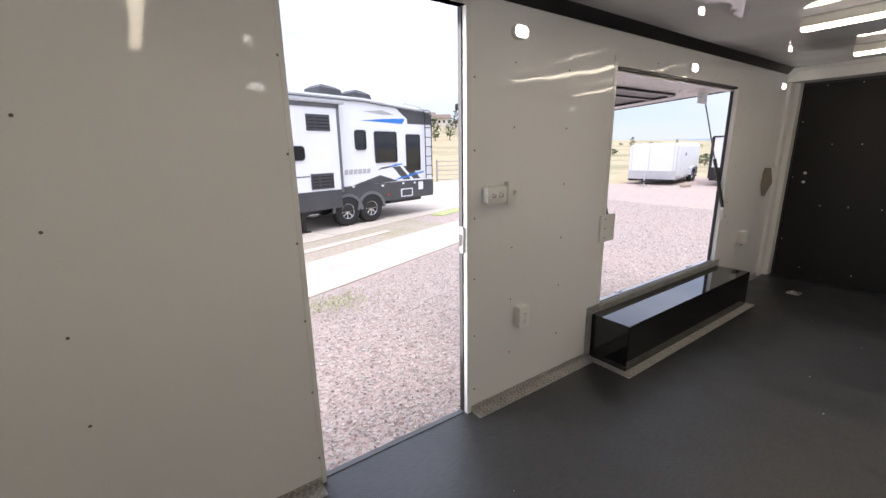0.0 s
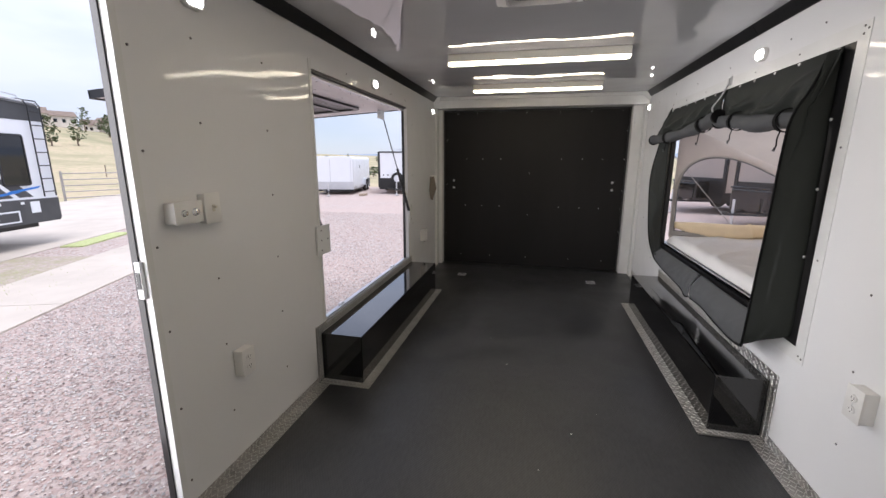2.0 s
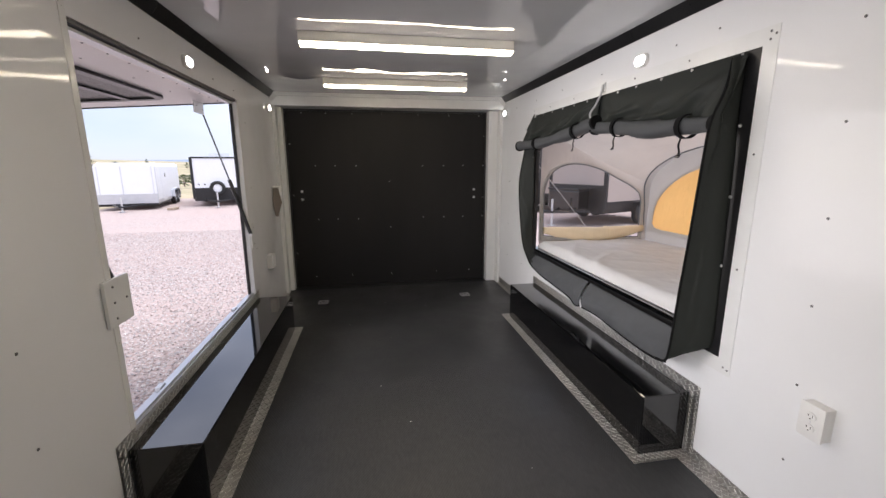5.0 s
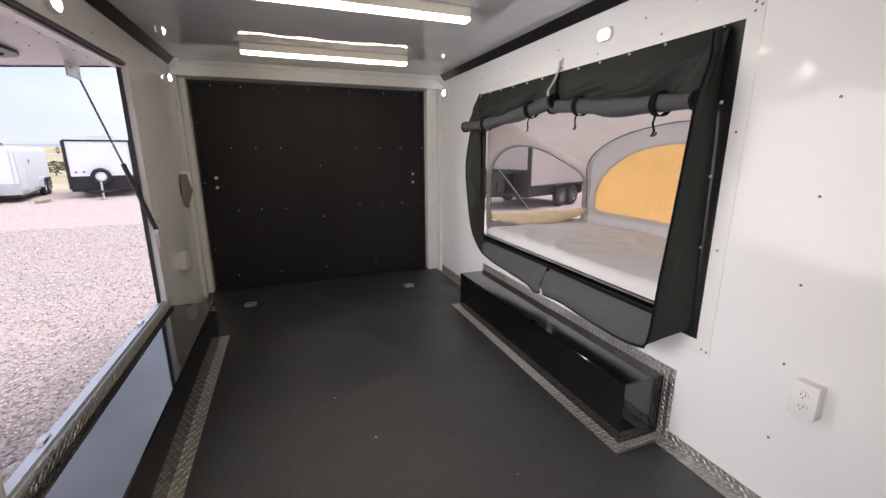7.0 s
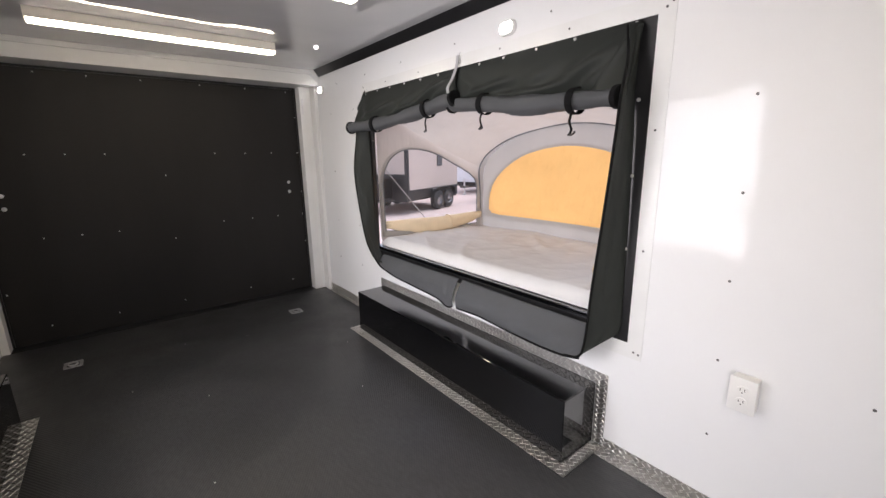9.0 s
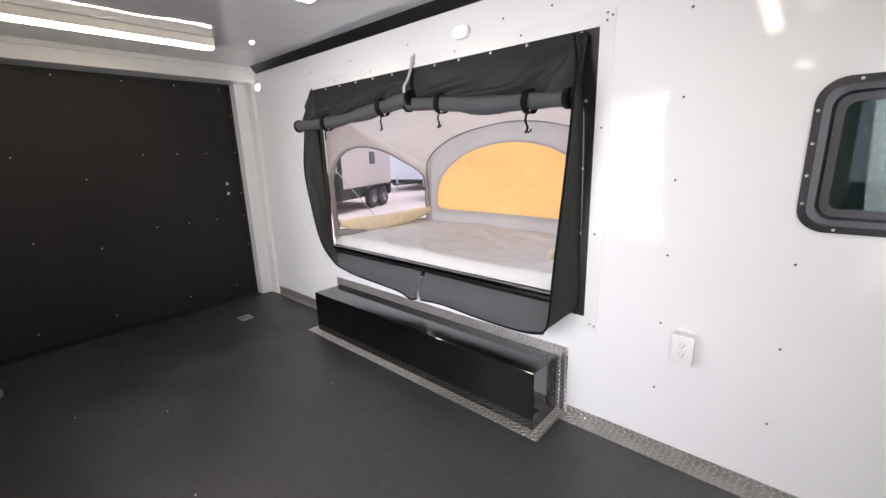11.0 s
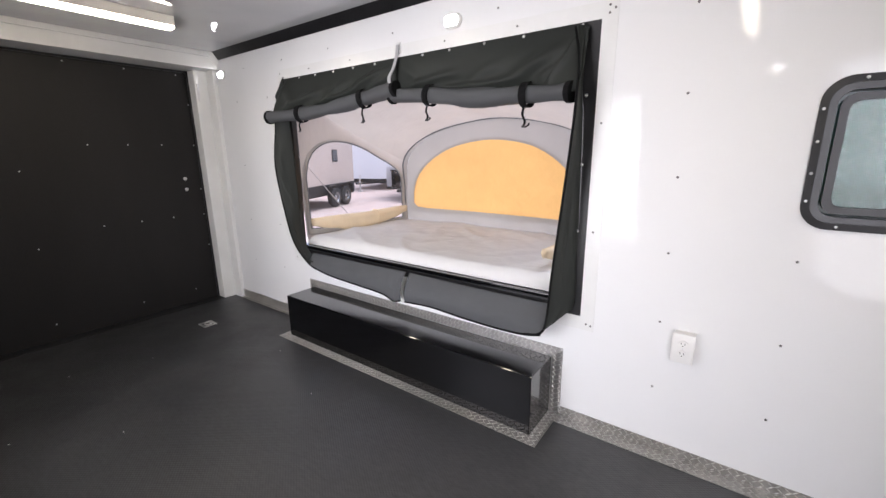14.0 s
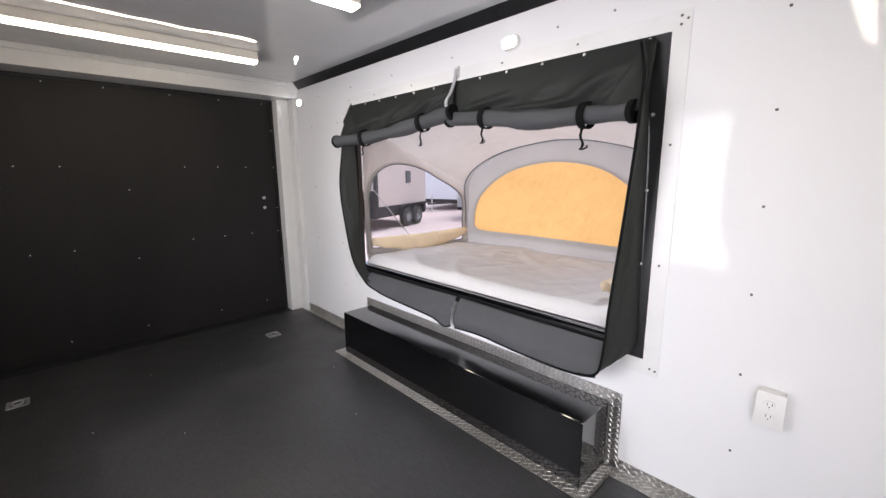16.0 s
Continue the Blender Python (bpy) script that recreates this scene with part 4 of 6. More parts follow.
def arch(u):
    """The pole hoop over the far side, from one corner to the other."""
    keys = [(4.20, -2.10, 0.66), (4.18, -2.07, 1.0), (4.165, -2.05, 1.22), (4.03, -2.07, 1.37), (3.75, -2.11, 1.485), (3.30, -2.15, 1.545), (2.85, -2.11, 1.485), (2.55, -2.07, 1.37), (2.42, -2.05, 1.22), (2.40, -2.07, 1.0), (2.38, -2.10, 0.66)]
    return ARCH[round(u * (len(ARCH) - 1))] if ARCH else keys


ARCH = []
ARCH = [p + Vector((0, 0.045, 0)) for p in spline(arch(0), 120)]
bm = bmesh.new()
tube(bm, [p + Vector((0, 0.012, 0)) for p in ARCH], 0.0065, 8)
part("hoop_pole", bm, RV_TRIM, tent, "dark grey piping over the hoop pole", smooth=True)
bm = bmesh.new()
tube(bm, [ARCH[60] + Vector((0, 0.01, 0.005)), Vector((3.33, -1.6, 1.66)), Vector((3.35, -1.09, 1.76))], 0.008, 8)
part("ridge_pole", bm, RV_SILVER, tent)
FAR = [i for i in range(24, 97)]


def roof_cloth(u, v):
    f = ARCH[round(24 + 72 * u)]
    nx = 4.385 + (2.30 - 4.385) * u
    n = Vector((nx, -1.085, 1.70 + 0.06 * math.sin(math.pi * u)))
    p = n.lerp(f, v)
    p.z += -0.025 * math.sin(math.pi * v) + 0.006 * noise.noise(p * 4)
    return p


bm = bmesh.new()
grid(bm, roof_cloth, 72, 24)
part("roof_cloth", bm, TENT, tent, smooth=True)


def ring_panel(outer, inner, fn, n=72):
    """A flat panel with a hole: both outlines are walked by angle round the hole's middle; fn lifts (a, b) into space."""
    ca, cb = sum(p[0] for p in inner) / len(inner), sum(p[1] for p in inner) / len(inner)

    def reach(poly, ang):
        dx, dz, best = math.cos(ang), math.sin(ang), 0.0
        for (x0, z0), (x1, z1) in zip(poly, poly[1:] + poly[:1]):
            ex, ez = x1 - x0, z1 - z0
            den = dx * ez - dz * ex
            if abs(den) > 1e-9:
                t = ((x0 - ca) * ez - (z0 - cb) * ex) / den
                s = ((x0 - ca) * dz - (z0 - cb) * dx) / den
                if t > 0 and -1e-6 <= s <= 1 + 1e-6:
                    best = max(best, t)
        return best

    angs = [2 * math.pi * k / n for k in range(n)]
    o, i = [reach(outer, a) for a in angs], [reach(inner, a) for a in angs]
    bm = bmesh.new()
    rings = []
    for f in (0, 0.33, 0.67, 1):
        rings.append([fn(ca + math.cos(a) * (p + (q - p) * f), cb + math.sin(a) * (p + (q - p) * f)) for a, p, q in zip(angs, o, i)])
    loft(bm, rings, True, False)
    hole = [(ca + math.cos(a) * q, cb + math.sin(a) * q) for a, q in zip(angs, i)]
    return bm, hole, (ca, cb)


def fan(hole, centre, fn, lift=0.0, scale=1.0):
    bm = bmesh.new()
    c = bm.verts.new(fn(*centre))
    rings = []
    for f in (0.33, 0.67, 1.0):
        rings.append([bm.verts.new(fn(centre[0] + (a - centre[0]) * f * scale, centre[1] + (b - centre[1]) * f * scale)) for a, b in hole])
    k = len(hole)
    for i in range(k):
        bm.faces.new((c, rings[0][i], rings[0][(i + 1) % k]))
        for r0, r1 in zip(rings, rings[1:]):
            bm.faces.new((r0[i], r1[i], r1[(i + 1) % k], r0[(i + 1) % k]))
    return bm


def end_wall(sign):
    """Cloth end with a net window; sign 1 is the end towards the ramp door."""
    xn, xf = (4.385, 4.18) if sign > 0 else (2.30, 2.41)

    def put(y, z):
        f = min(1.0, max(0.0, (y + 1.085) / -0.955))
        return Vector((xn + (xf - xn) * f + 0.006 * noise.noise((y * 5, z * 5, 3.1 * sign)), y, z))

    outline = [(-1.085, 0.60), (-2.055, 0.60), (-2.01, 1.235), (-1.085, 1.70)]
    hole = [(-1.125, 0.72)] + [(p.x, p.y) for p in spline([(a, b, 0) for a, b in [(-1.118, 1.12), (-1.15, 1.25), (-1.22, 1.335), (-1.33, 1.378), (-1.47, 1.372), (-1.62, 1.325), (-1.76, 1.250), (-1.88, 1.185), (-1.955, 1.12), (-1.98, 1.04)]], 44)] + [(-1.98, 0.72)]
    bm, rim, c = ring_panel(outline, hole, put)
    part("end_cloth", bm, TENT, tent, smooth=True)
    bm = fan(rim, c, put)
    net = part("net_window", bm, NET, tent, "fine dark insect netting")
    net.visible_shadow = False
    wide = [(c[0] + (a - c[0]) * 1.07, c[1] + (b - c[1]) * 1.09) for a, b in rim]
    bm = ring_panel(wide, rim, lambda a, b: put(a, b) + Vector((-0.006 * sign, 0, 0)))[0]
    part("window_band", bm, TENT_BAND, tent, smooth=True, thick=0.004)
    pts = [put(a, b) + Vector((-0.006 * sign, 0, 0)) for a, b in rim]
    bm = bmesh.new()
    tube(bm, pts + pts[:1], 0.005, 6, False)
    part("zip", bm, RV_TRIM, tent, "dark zip along the net")


end_wall(1)
end_wall(-1)


def far_put(x, z):
    return Vector((x, -2.055 - 0.05 * math.sin(math.pi * min(1, max(0, (x - 2.4) / 1.78))) + 0.006 * noise.noise((x * 4, z * 4, 8.0)), z))


outline = [(p.x, p.z) for p in ARCH[::2]]
hole = [(2.60, 0.805), (4.115, 0.805)] + [(p.x, p.y) for p in spline([(a, b, 0) for a, b in [(4.11, 0.97), (4.05, 1.10), (3.91, 1.23), (3.69, 1.335), (3.36, 1.385), (3.03, 1.345), (2.81, 1.24), (2.66, 1.10), (2.60, 0.97)]], 60)]
bm, rim, c = ring_panel(outline, hole, far_put, 96)
part("far_cloth", bm, TENT_BAND, tent, smooth=True)
part("yellow_cover", fan(rim, c, lambda a, b: far_put(a, b) + Vector((0, -0.012 + 0.010 * noise.noise((a * 2.5, b * 5, 2.0)), 0)), scale=1.02), YELLOW, tent, "yellow cloth window cover lit from outside", smooth=True)
wide = [(c[0] + (a - c[0]) * 1.05, c[1] + (b - c[1]) * 1.10) for a, b in rim]
bm = ring_panel(wide, rim, lambda a, b: far_put(a, b) + Vector((0, 0.006, 0)), 96)[0]
part("window_band", bm, TENT_BAND, tent, smooth=True)
bm = bmesh.new()
grid(bm, lambda u, v: ARCH[round(u * (len(ARCH) - 1))].lerp(far_put(*ARCH[round(u * (len(ARCH) - 1))].xz), v), len(ARCH) - 1, 3)
part("hoop_sleeve", bm, TENT_BAND, tent, smooth=True)

# guy line across the net window, outside
bm = bmesh.new()
tube(bm, [(4.62, -1.13, 1.40), (4.60, -1.72, 0.72)], 0.004, 6)
part("guy_line", bm, TENT_BAND, tent, "thin white cord")


def cloth_roll(name, label, a, b, sag, r):
    """A rolled window cover, full in the middle and pinched at its ends."""
    t = thing(name, label, "cloth roll", "rolled window covers", pose(0, 0, 0))
    a, b = Vector(a), Vector(b)
    bm, rings, n = bmesh.new(), [], 26
    for i in range(n + 1):
        f = i / n
        p = a.lerp(b, f) + Vector((0, 0, -sag * math.sin(math.pi * f)))
        w = r * (0.22 + 0.78 * math.sin(math.pi * min(0.97, max(0.03, f))) ** 0.5)
        rings.append([p + Vector((math.cos(q) * w * 0.55, 0, math.sin(q) * w * (1.15 if math.sin(q) < 0 else 0.55))) * (1 + 0.16 * noise.noise((f * 7, q * 1.3, r * 30))) for q in (2 * math.pi * k / 18 for k in range(18))])
    loft(bm, rings)
    part("roll", bm, BEIGE_ROLL, t, smooth=True)
    for f in (0.64,):
        bm = bmesh.new()
        p = a.lerp(b, f) + Vector((0, 0, -sag * math.sin(math.pi * f)))
        tube(bm, [p + Vector((math.cos(q) * r * 0.62, 0.012 * math.sin(q), math.sin(q) * r * (1.2 if math.sin(q) < 0 else 0.62))) for q in (2 * math.pi * k / 16 for k in range(17))], 0.004, 6)
        part("tie", bm, BEIGE_ROLL, t)
    return t


cloth_roll("cloth_roll", "tan window cover rolled and tied below the net", (4.345, -1.12, 0.79), (4.165, -2.0, 0.81), 0.03, 0.076)
cloth_roll("cloth_roll", "tan window cover rolled loosely at the bunk's other end", (2.47, -1.13, 0.80), (2.44, -2.0, 0.80), 0.03, 0.065)


# ---- canvas curtain round the bunk opening ----
curtain = thing("bunk_curtain", "charcoal canvas curtain rolled up round the bunk opening", "curtain", "", pose(0, 0, 0))
TOPZ = 1.797
ROLL_L = spline([(4.375, -0.872, 1.537), (4.075, -0.914, 1.545), (3.82, -0.952, 1.568), (3.559, -0.982, 1.604), (3.30, -0.972, 1.634)], 40)
ROLL_R = spline([(3.345, -1.0, 1.604), (3.078, -0.995, 1.585), (2.80, -0.975, 1.55), (2.522, -0.975, 1.540), (2.318, -0.945, 1.532)], 40)


FOLDS = [(0.05, 0.98, 0.42, 0.55, 0.030, 0.10), (0.30, 0.95, 0.72, 0.80, 0.026, 0.07), (0.62, 0.92, 1.0, 0.20, 0.034, 0.12), (0.78, 0.96, 0.96, 0.55, 0.028, 0.09), (0.0, 0.15, 0.20, 0.85, 0.022, 0.12), (0.45, 0.90, 0.62, 0.45, 0.018, 0.10)]


def valance(line, xa, xb, seed):
    """Cloth hung from the snaps: flat above, bunched into long folds over the roll, with creases raying out from the straps."""
    def fn(u, v):
        q = line[round(u * 40)].copy()
        q.x = min(q.x, 4.352)
        top = Vector((xa + (xb - xa) * u, YR + 0.012, TOPZ))
        p = top.lerp(q + Vector((0, -0.012, 0.03)), v)
        belly, side = math.sin(math.pi * v), min(1.0, 6 * u, 6 * (1 - u))
        lift = 0.030 * belly * (0.6 + noise.noise((u * 1.6 + seed, v * 1.2, 3.3)))
        for u0, v0, u1, v1, h, w in FOLDS:
            du, dv = (u1 - u0) * 4.0, v1 - v0
            along = ((u - u0) * 4.0 * du + (v - v0) * dv) / (du * du + dv * dv)
            off = abs((u - u0) * 4.0 * dv - (v - v0) * du) / math.hypot(du, dv)
            lift += h * math.exp(-(off / w) ** 2) * math.exp(-((along - 0.5) / 0.42) ** 4) * min(1.0, 5 * v)
        p.y += side * lift + (1 - side) * 0.010 * belly
        for us in (0.40, 0.90):
            p.y -= 0.016 * v * v * math.exp(-((u - us) / 0.035) ** 2)
        return p
    bm = bmesh.new()
    grid(bm, fn, 40, 48)
    return part("valance", bm, CANVAS, curtain, smooth=True, thick=0.003)


valance(ROLL_L, 4.35, 3.305, 1.0)
valance(ROLL_R, 3.305, 2.285, 6.0)


def roll(line, seed):
    bm, rings = bmesh.new(), []
    n = len(line)
    for i, p in enumerate(line):
        d = (line[min(i + 1, n - 1)] - line[max(i - 1, 0)]).normalized()
        s = d.cross(Vector((0, 0, 1))).normalized()
        up = s.cross(d)
        f = i / (n - 1)
        base = 0.041 + 0.014 * noise.noise((f * 5, seed, 0))
        rings.append([p + (s * math.cos(q) + up * math.sin(q) * 0.92) * (base * (1 + 0.10 * noise.noise((f * 8, math.cos(q) * 1.4, math.sin(q) * 1.4 + seed))) + 0.010 * max(0.0, math.sin(2 * q + 9 * f + 3 * noise.noise((f * 6, seed, 4)))) ** 6 * math.sin(math.pi * f) + (0.004 if k % 12 == 3 else 0)) for k, q in enumerate(2 * math.pi * k / 24 for k in range(24))])
    loft(bm, rings)
    r = part("roll", bm, CANVAS_BACK, curtain, "rolled canvas showing its grey lining", smooth=True)
    for i in (0, n - 1):
        d = (line[1] - line[0]).normalized() if i == 0 else (line[-1] - line[-2]).normalized()
        bm = bmesh.new()
        disc_loft(bm, d, line[i] - d * 0.012, [(0, 0.042), (0.003, 0.044), (0.021, 0.044), (0.024, 0.042)], 20)
        part("end_hem", bm, BLACK_WEB, r)


roll(ROLL_L, 2.0)
roll(ROLL_R, 9.0)


def strap(line, k, tail):
    p = line[k]
    d = (line[k + 1] - line[k - 1]).normalized()
    s = d.cross(Vector((0, 0, 1))).normalized()
    up = s.cross(d)
    bm = bmesh.new()
    rings = []
    for q in (2 * math.pi * i / 24 for i in range(25)):
        o = s * math.cos(q) + up * math.sin(q)
        c = p + o * 0.0505
        rings.append([c - d * 0.017, c + d * 0.017, c + d * 0.017 + o * 0.004, c - d * 0.017 + o * 0.004])
    loft(bm, rings)
    st = part("strap", bm, BLACK_WEB, curtain, "black webbing strap")
    a = p + s * 0.02 - up * 0.05
    pts = spline([a, a + Vector((0.004, 0.006, -tail * 0.4)), a + Vector((-0.012, 0.012, -tail * 0.75)), a + Vector((-0.008, 0.018, -tail))], 8)
    bm = bmesh.new()
    loft(bm, [[q - d * 0.006, q + d * 0.006, q + d * 0.006 + s * 0.002, q - d * 0.006 + s * 0.002] for q in pts])
    tl = part("tail", bm, BLACK_WEB, st)
    bm = bmesh.new()
    e = pts[-1]
    tube(bm, [e + Vector((0.008, 0, 0)), e + Vector((-0.012, 0.004, -0.002)), e + Vector((-0.03, 0.012, 0.004)), e + Vector((-0.032, 0.014, 0.012))], 0.0045, 6)
    part("clip", bm, BLACK_TRIM, st)


strap(ROLL_L, 10, 0.06)
strap(ROLL_L, 30, 0.085)
strap(ROLL_R, 10, 0.075)
strap(ROLL_R, 30, 0.085)


def ribbon(name, pairs, bulge, seed, n=90, mat=CANVAS, folds=0.012, shift=(0, 0, 0)):
    """Cloth between a fixed edge and a free hem, both given by a few points, with a hem cord."""
    fixed, free = spline([Vector(a) + Vector(shift) for a, b in pairs], n), spline([Vector(b) + Vector(shift) for a, b in pairs], n)

    def fn(u, v):
        i = round(u * n)
        p = fixed[i].lerp(free[i], v)
        w = math.sin(math.pi * v)
        p += Vector((0, 1, 0)) * (bulge * w + folds * w * noise.noise((u * 5 + seed, v * 2, seed)) + 0.5 * folds * w * noise.noise((u * 17, v * 3.5, seed)))
        ridge = max(0.0, 0.55 - 2.4 * abs(noise.noise((u * 7 + v * 2.0, v * 2.2, seed + 9))))
        p += Vector((0, 1, 0)) * folds * 1.1 * w * ridge
        p += Vector((1, 0, 0)) * folds * 0.6 * w * noise.noise((u * 6, v * 2, seed + 4))
        return p

    bm = bmesh.new()
    grid(bm, fn, n, 18)
    r = part(name, bm, mat, curtain, smooth=True, thick=0.003)
    bm = bmesh.new()
    tube(bm, [p + Vector((0, 0.001, 0)) for p in free], 0.0055, 8)
    part("hem", bm, BLACK_WEB, r, smooth=True)
    return r


A = YR + 0.012
ribbon("side_flap", [((4.425, A, 1.80), (4.50, -0.97, 1.56)), ((4.41, A, 1.60), (4.475, -0.94, 1.44)), ((4.38, A, 1.20), (4.455, -0.90, 1.20)), ((4.37, A, 0.95), (4.40, -0.90, 0.90)), ((4.36, A, 0.72), (4.335, -0.91, 0.66)), ((4.30, A, 0.575), (4.215, -0.925, 0.525)), ((4.22, A, 0.565), (4.13, -0.93, 0.488))], 0.018, 3.0, folds=0.020, shift=(-0.075, 0.02, 0.012))
ribbon("bottom_flap", [((4.24, A, 0.572), (4.16, -0.93, 0.498)), ((4.0, A, 0.575), (3.98, -0.94, 0.462)), ((3.75, A, 0.575), (3.74, -0.945, 0.445)), ((3.5, A, 0.578), (3.50, -0.95, 0.428)), ((3.42, A, 0.58), (3.40, -0.95, 0.400)), ((3.345, A, 0.58), (3.345, -0.955, 0.412))], 0.02, 12.0, mat=CANVAS_BACK, folds=0.005, shift=(-0.06, 0.02, 0.012))
ribbon("bottom_flap", [((3.30, A, 0.58), (3.30, -0.955, 0.412)), ((3.1, A, 0.578), (3.10, -0.95, 0.425)), ((2.85, A, 0.575), (2.86, -0.935, 0.420)), ((2.62, A, 0.575), (2.63, -0.915, 0.425)), ((2.48, A, 0.575), (2.50, -0.905, 0.437)), ((2.36, A, 0.58), (2.415, -0.89, 0.462))], 0.03, 20.0, mat=CANVAS_BACK, folds=0.005, shift=(-0.05, 0.02, 0.012))
ribbon("side_flap", [((2.38, A, 0.585), (2.45, -0.885, 0.452)), ((2.29, A, 0.57), (2.368, -0.868, 0.482)), ((2.262, A, 0.62), (2.335, -0.858, 0.56)), ((2.265, A, 0.80), (2.318, -0.858, 0.80)), ((2.272, A, 1.10), (2.29, -0.855, 1.10)), ((2.28, A, 1.38), (2.265, -0.850, 1.38)), ((2.29, A, 1.55), (2.262, -0.862, 1.53)), ((2.288, A, 1.70), (2.285, -0.93, 1.66)), ((2.29, A, 1.79), (2.325, -0.985, 1.782))], 0.012, 31.0, folds=0.016)
# gathered folds where the valance turns the upper corner
bm = bmesh.new()
grid(bm, lambda u, v: Vector((2.274 + (0.26 - 0.05 * v) * u, YR + 0.018 + (0.080 - 0.055 * u) * v + 0.040 * (1 - abs(math.sin(u * 5 - v * 4 + 1.2 * noise.noise((u * 2, v * 2, 2))))) ** 2 * math.sin(math.pi * v) * (1 - u), TOPZ - 0.016 - 0.25 * v)), 32, 20)
part("corner_fold", bm, CANVAS, curtain, smooth=True, thick=0.003)
scatter("snap", screw_mesh("snap", STEEL, 0.0075, 0.006), [pose(x, YR + 0.0165, TOPZ - 0.010, *RIGHT_TURN) for x in (2.302, 2.56, 2.76, 2.96, 3.13, 3.48, 3.66, 3.84, 4.02, 4.19)] + [pose(2.270, YR + 0.016, z, *RIGHT_TURN) for z in (1.52, 1.24, 0.95, 0.64)], curtain)
bm = bmesh.new()
box(bm, 4.325, 4.35, -0.985, -0.975, 0.595, 0.62, 0.002)
part("buckle", bm, WHITE_PLASTIC, curtain, "small white buckle")

hook = thing("curtain_hook", "curved grey steel hook above the curtain", "hook", "", pose(3.305, YR, 1.84))
bm = bmesh.new()
pts = spline([(0, 0.012, 0.02), (0.0, 0.022, -0.03), (-0.004, 0.055, -0.10), (0.004, 0.085, -0.155), (0.016, 0.06, -0.20), (0.012, 0.03, -0.225)], 30)
loft(bm, [[p + Vector((-0.010, 0, 0)), p + Vector((0.010, 0, 0)), p + Vector((0.010, 0.004, 0.002)), p + Vector((-0.010, 0.004, 0.002))] for p in pts])
part("hook_bar", bm, RV_SILVER, hook, smooth=False)
bm = bmesh.new()
box(bm, -0.016, 0.016, 0.003, 0.012, -0.02, 0.035, 0.002)
part("base", bm, STEEL, hook)


# ---- ground outside ----
G = GROUND


def ground_z(x, y):
    """Flat near the lot, rising to low hills far off."""
    d = math.hypot(x - 6, y - 6)
    rise = max(0.0, d - 60.0)
    a = math.atan2(y, x)
    slope = 0.010 + 0.075 * math.exp(-((a - 1.15) / 0.42) ** 2)
    bumps = noise.noise((x * 0.008, y * 0.008, 1.0)) * 0.5 + noise.noise((x * 0.03, y * 0.03, 4.0)) * 0.2
    return G - 0.03 + min(rise, 420) * slope * (1 + bumps)


bm = bmesh.new()
radii = [0, 6, 12, 20, 30, 42, 56, 72, 92, 118, 150, 190, 240, 300, 370, 450, 560, 800, 1500, 4200]
n_a = 120
rings = []
for r in radii[1:]:
    rings.append([bm.verts.new((6 + r * math.cos(2 * math.pi * k / n_a), 6 + r * math.sin(2 * math.pi * k / n_a), ground_z(6 + r * math.cos(2 * math.pi * k / n_a), 6 + r * math.sin(2 * math.pi * k / n_a)) if r < 700 else G)) for k in range(n_a)])
mid = bm.verts.new((6, 6, G - 0.03))
for k in range(n_a):
    bm.faces.new((mid, rings[0][k], rings[0][(k + 1) % n_a]))
    for a, b in zip(rings, rings[1:]):
        bm.faces.new((a[k], b[k], b[(k + 1) % n_a], a[(k + 1) % n_a]))
ground = structure("ground", bm, FIELD, "dry tan grass field rising to low hills", "ground")
ground.data.shade_smooth()

LANE = pose(1.70, 5.18, 0, 0, 0, 21.0)


def lane(name, u0, u1, v0, v1, h, mat, label, category, kind="structure"):
    """A strip of the yard laid out along the driveway's own direction."""
    bm = bmesh.new()
    box(bm, u0, u1, v0, v1, G - 0.06, G + h, 0.008 if h > 0.02 else 0)
    ob = part(name, bm, mat)
    ob.matrix_basis = LANE
    return tagged(ob, label, category, kind=kind)


bm = bmesh.new()
grid(bm, lambda u, v: Vector((-14 + 42 * u, -32 + 44.5 * v, G - 0.012 + 0.012 * noise.noise((u * 40, v * 40, 0)))), 40, 40)
lot = structure("pavement_gravel_lot", bm, GRAVEL, "pinkish grey gravel lot", "gravel lot")
# driveway of pale slabs with recessed joints
for k in range(-2, 4):
    lane("pavement_slab_%d" % (k + 3), -1.0 + 3.6 * k, 2.585 + 3.6 * k, 0.02, 1.50, 0.012, CONCRETE, "pale concrete driveway slab", "pavement")
lane("ground_verge", -8, 5.6, 1.52, 2.85, 0.006, DIRT, "bare dirt verge with sparse weeds", "ground")
lane("pavement_kerb", -8, 4.0, 2.06, 2.30, 0.02, CONCRETE, "narrow pale concrete strip in the verge", "pavement")
for k in range(-2, 6):
    lane("pavement_pad_%d" % (k + 3), -1.0 + 4.0 * k, 2.985 + 4.0 * k, 2.87 if k < 1 else 2.87, 10.0, 0.010, CONCRETE, "pale concrete parking pad slab", "pavement")
lane("grass_patch", 6.6, 8.4, 2.35, 2.8, 0.016, GRASS, "small patch of short green grass", "grass", "structure")
weeds = bmesh.new()
wr = random.Random(8)
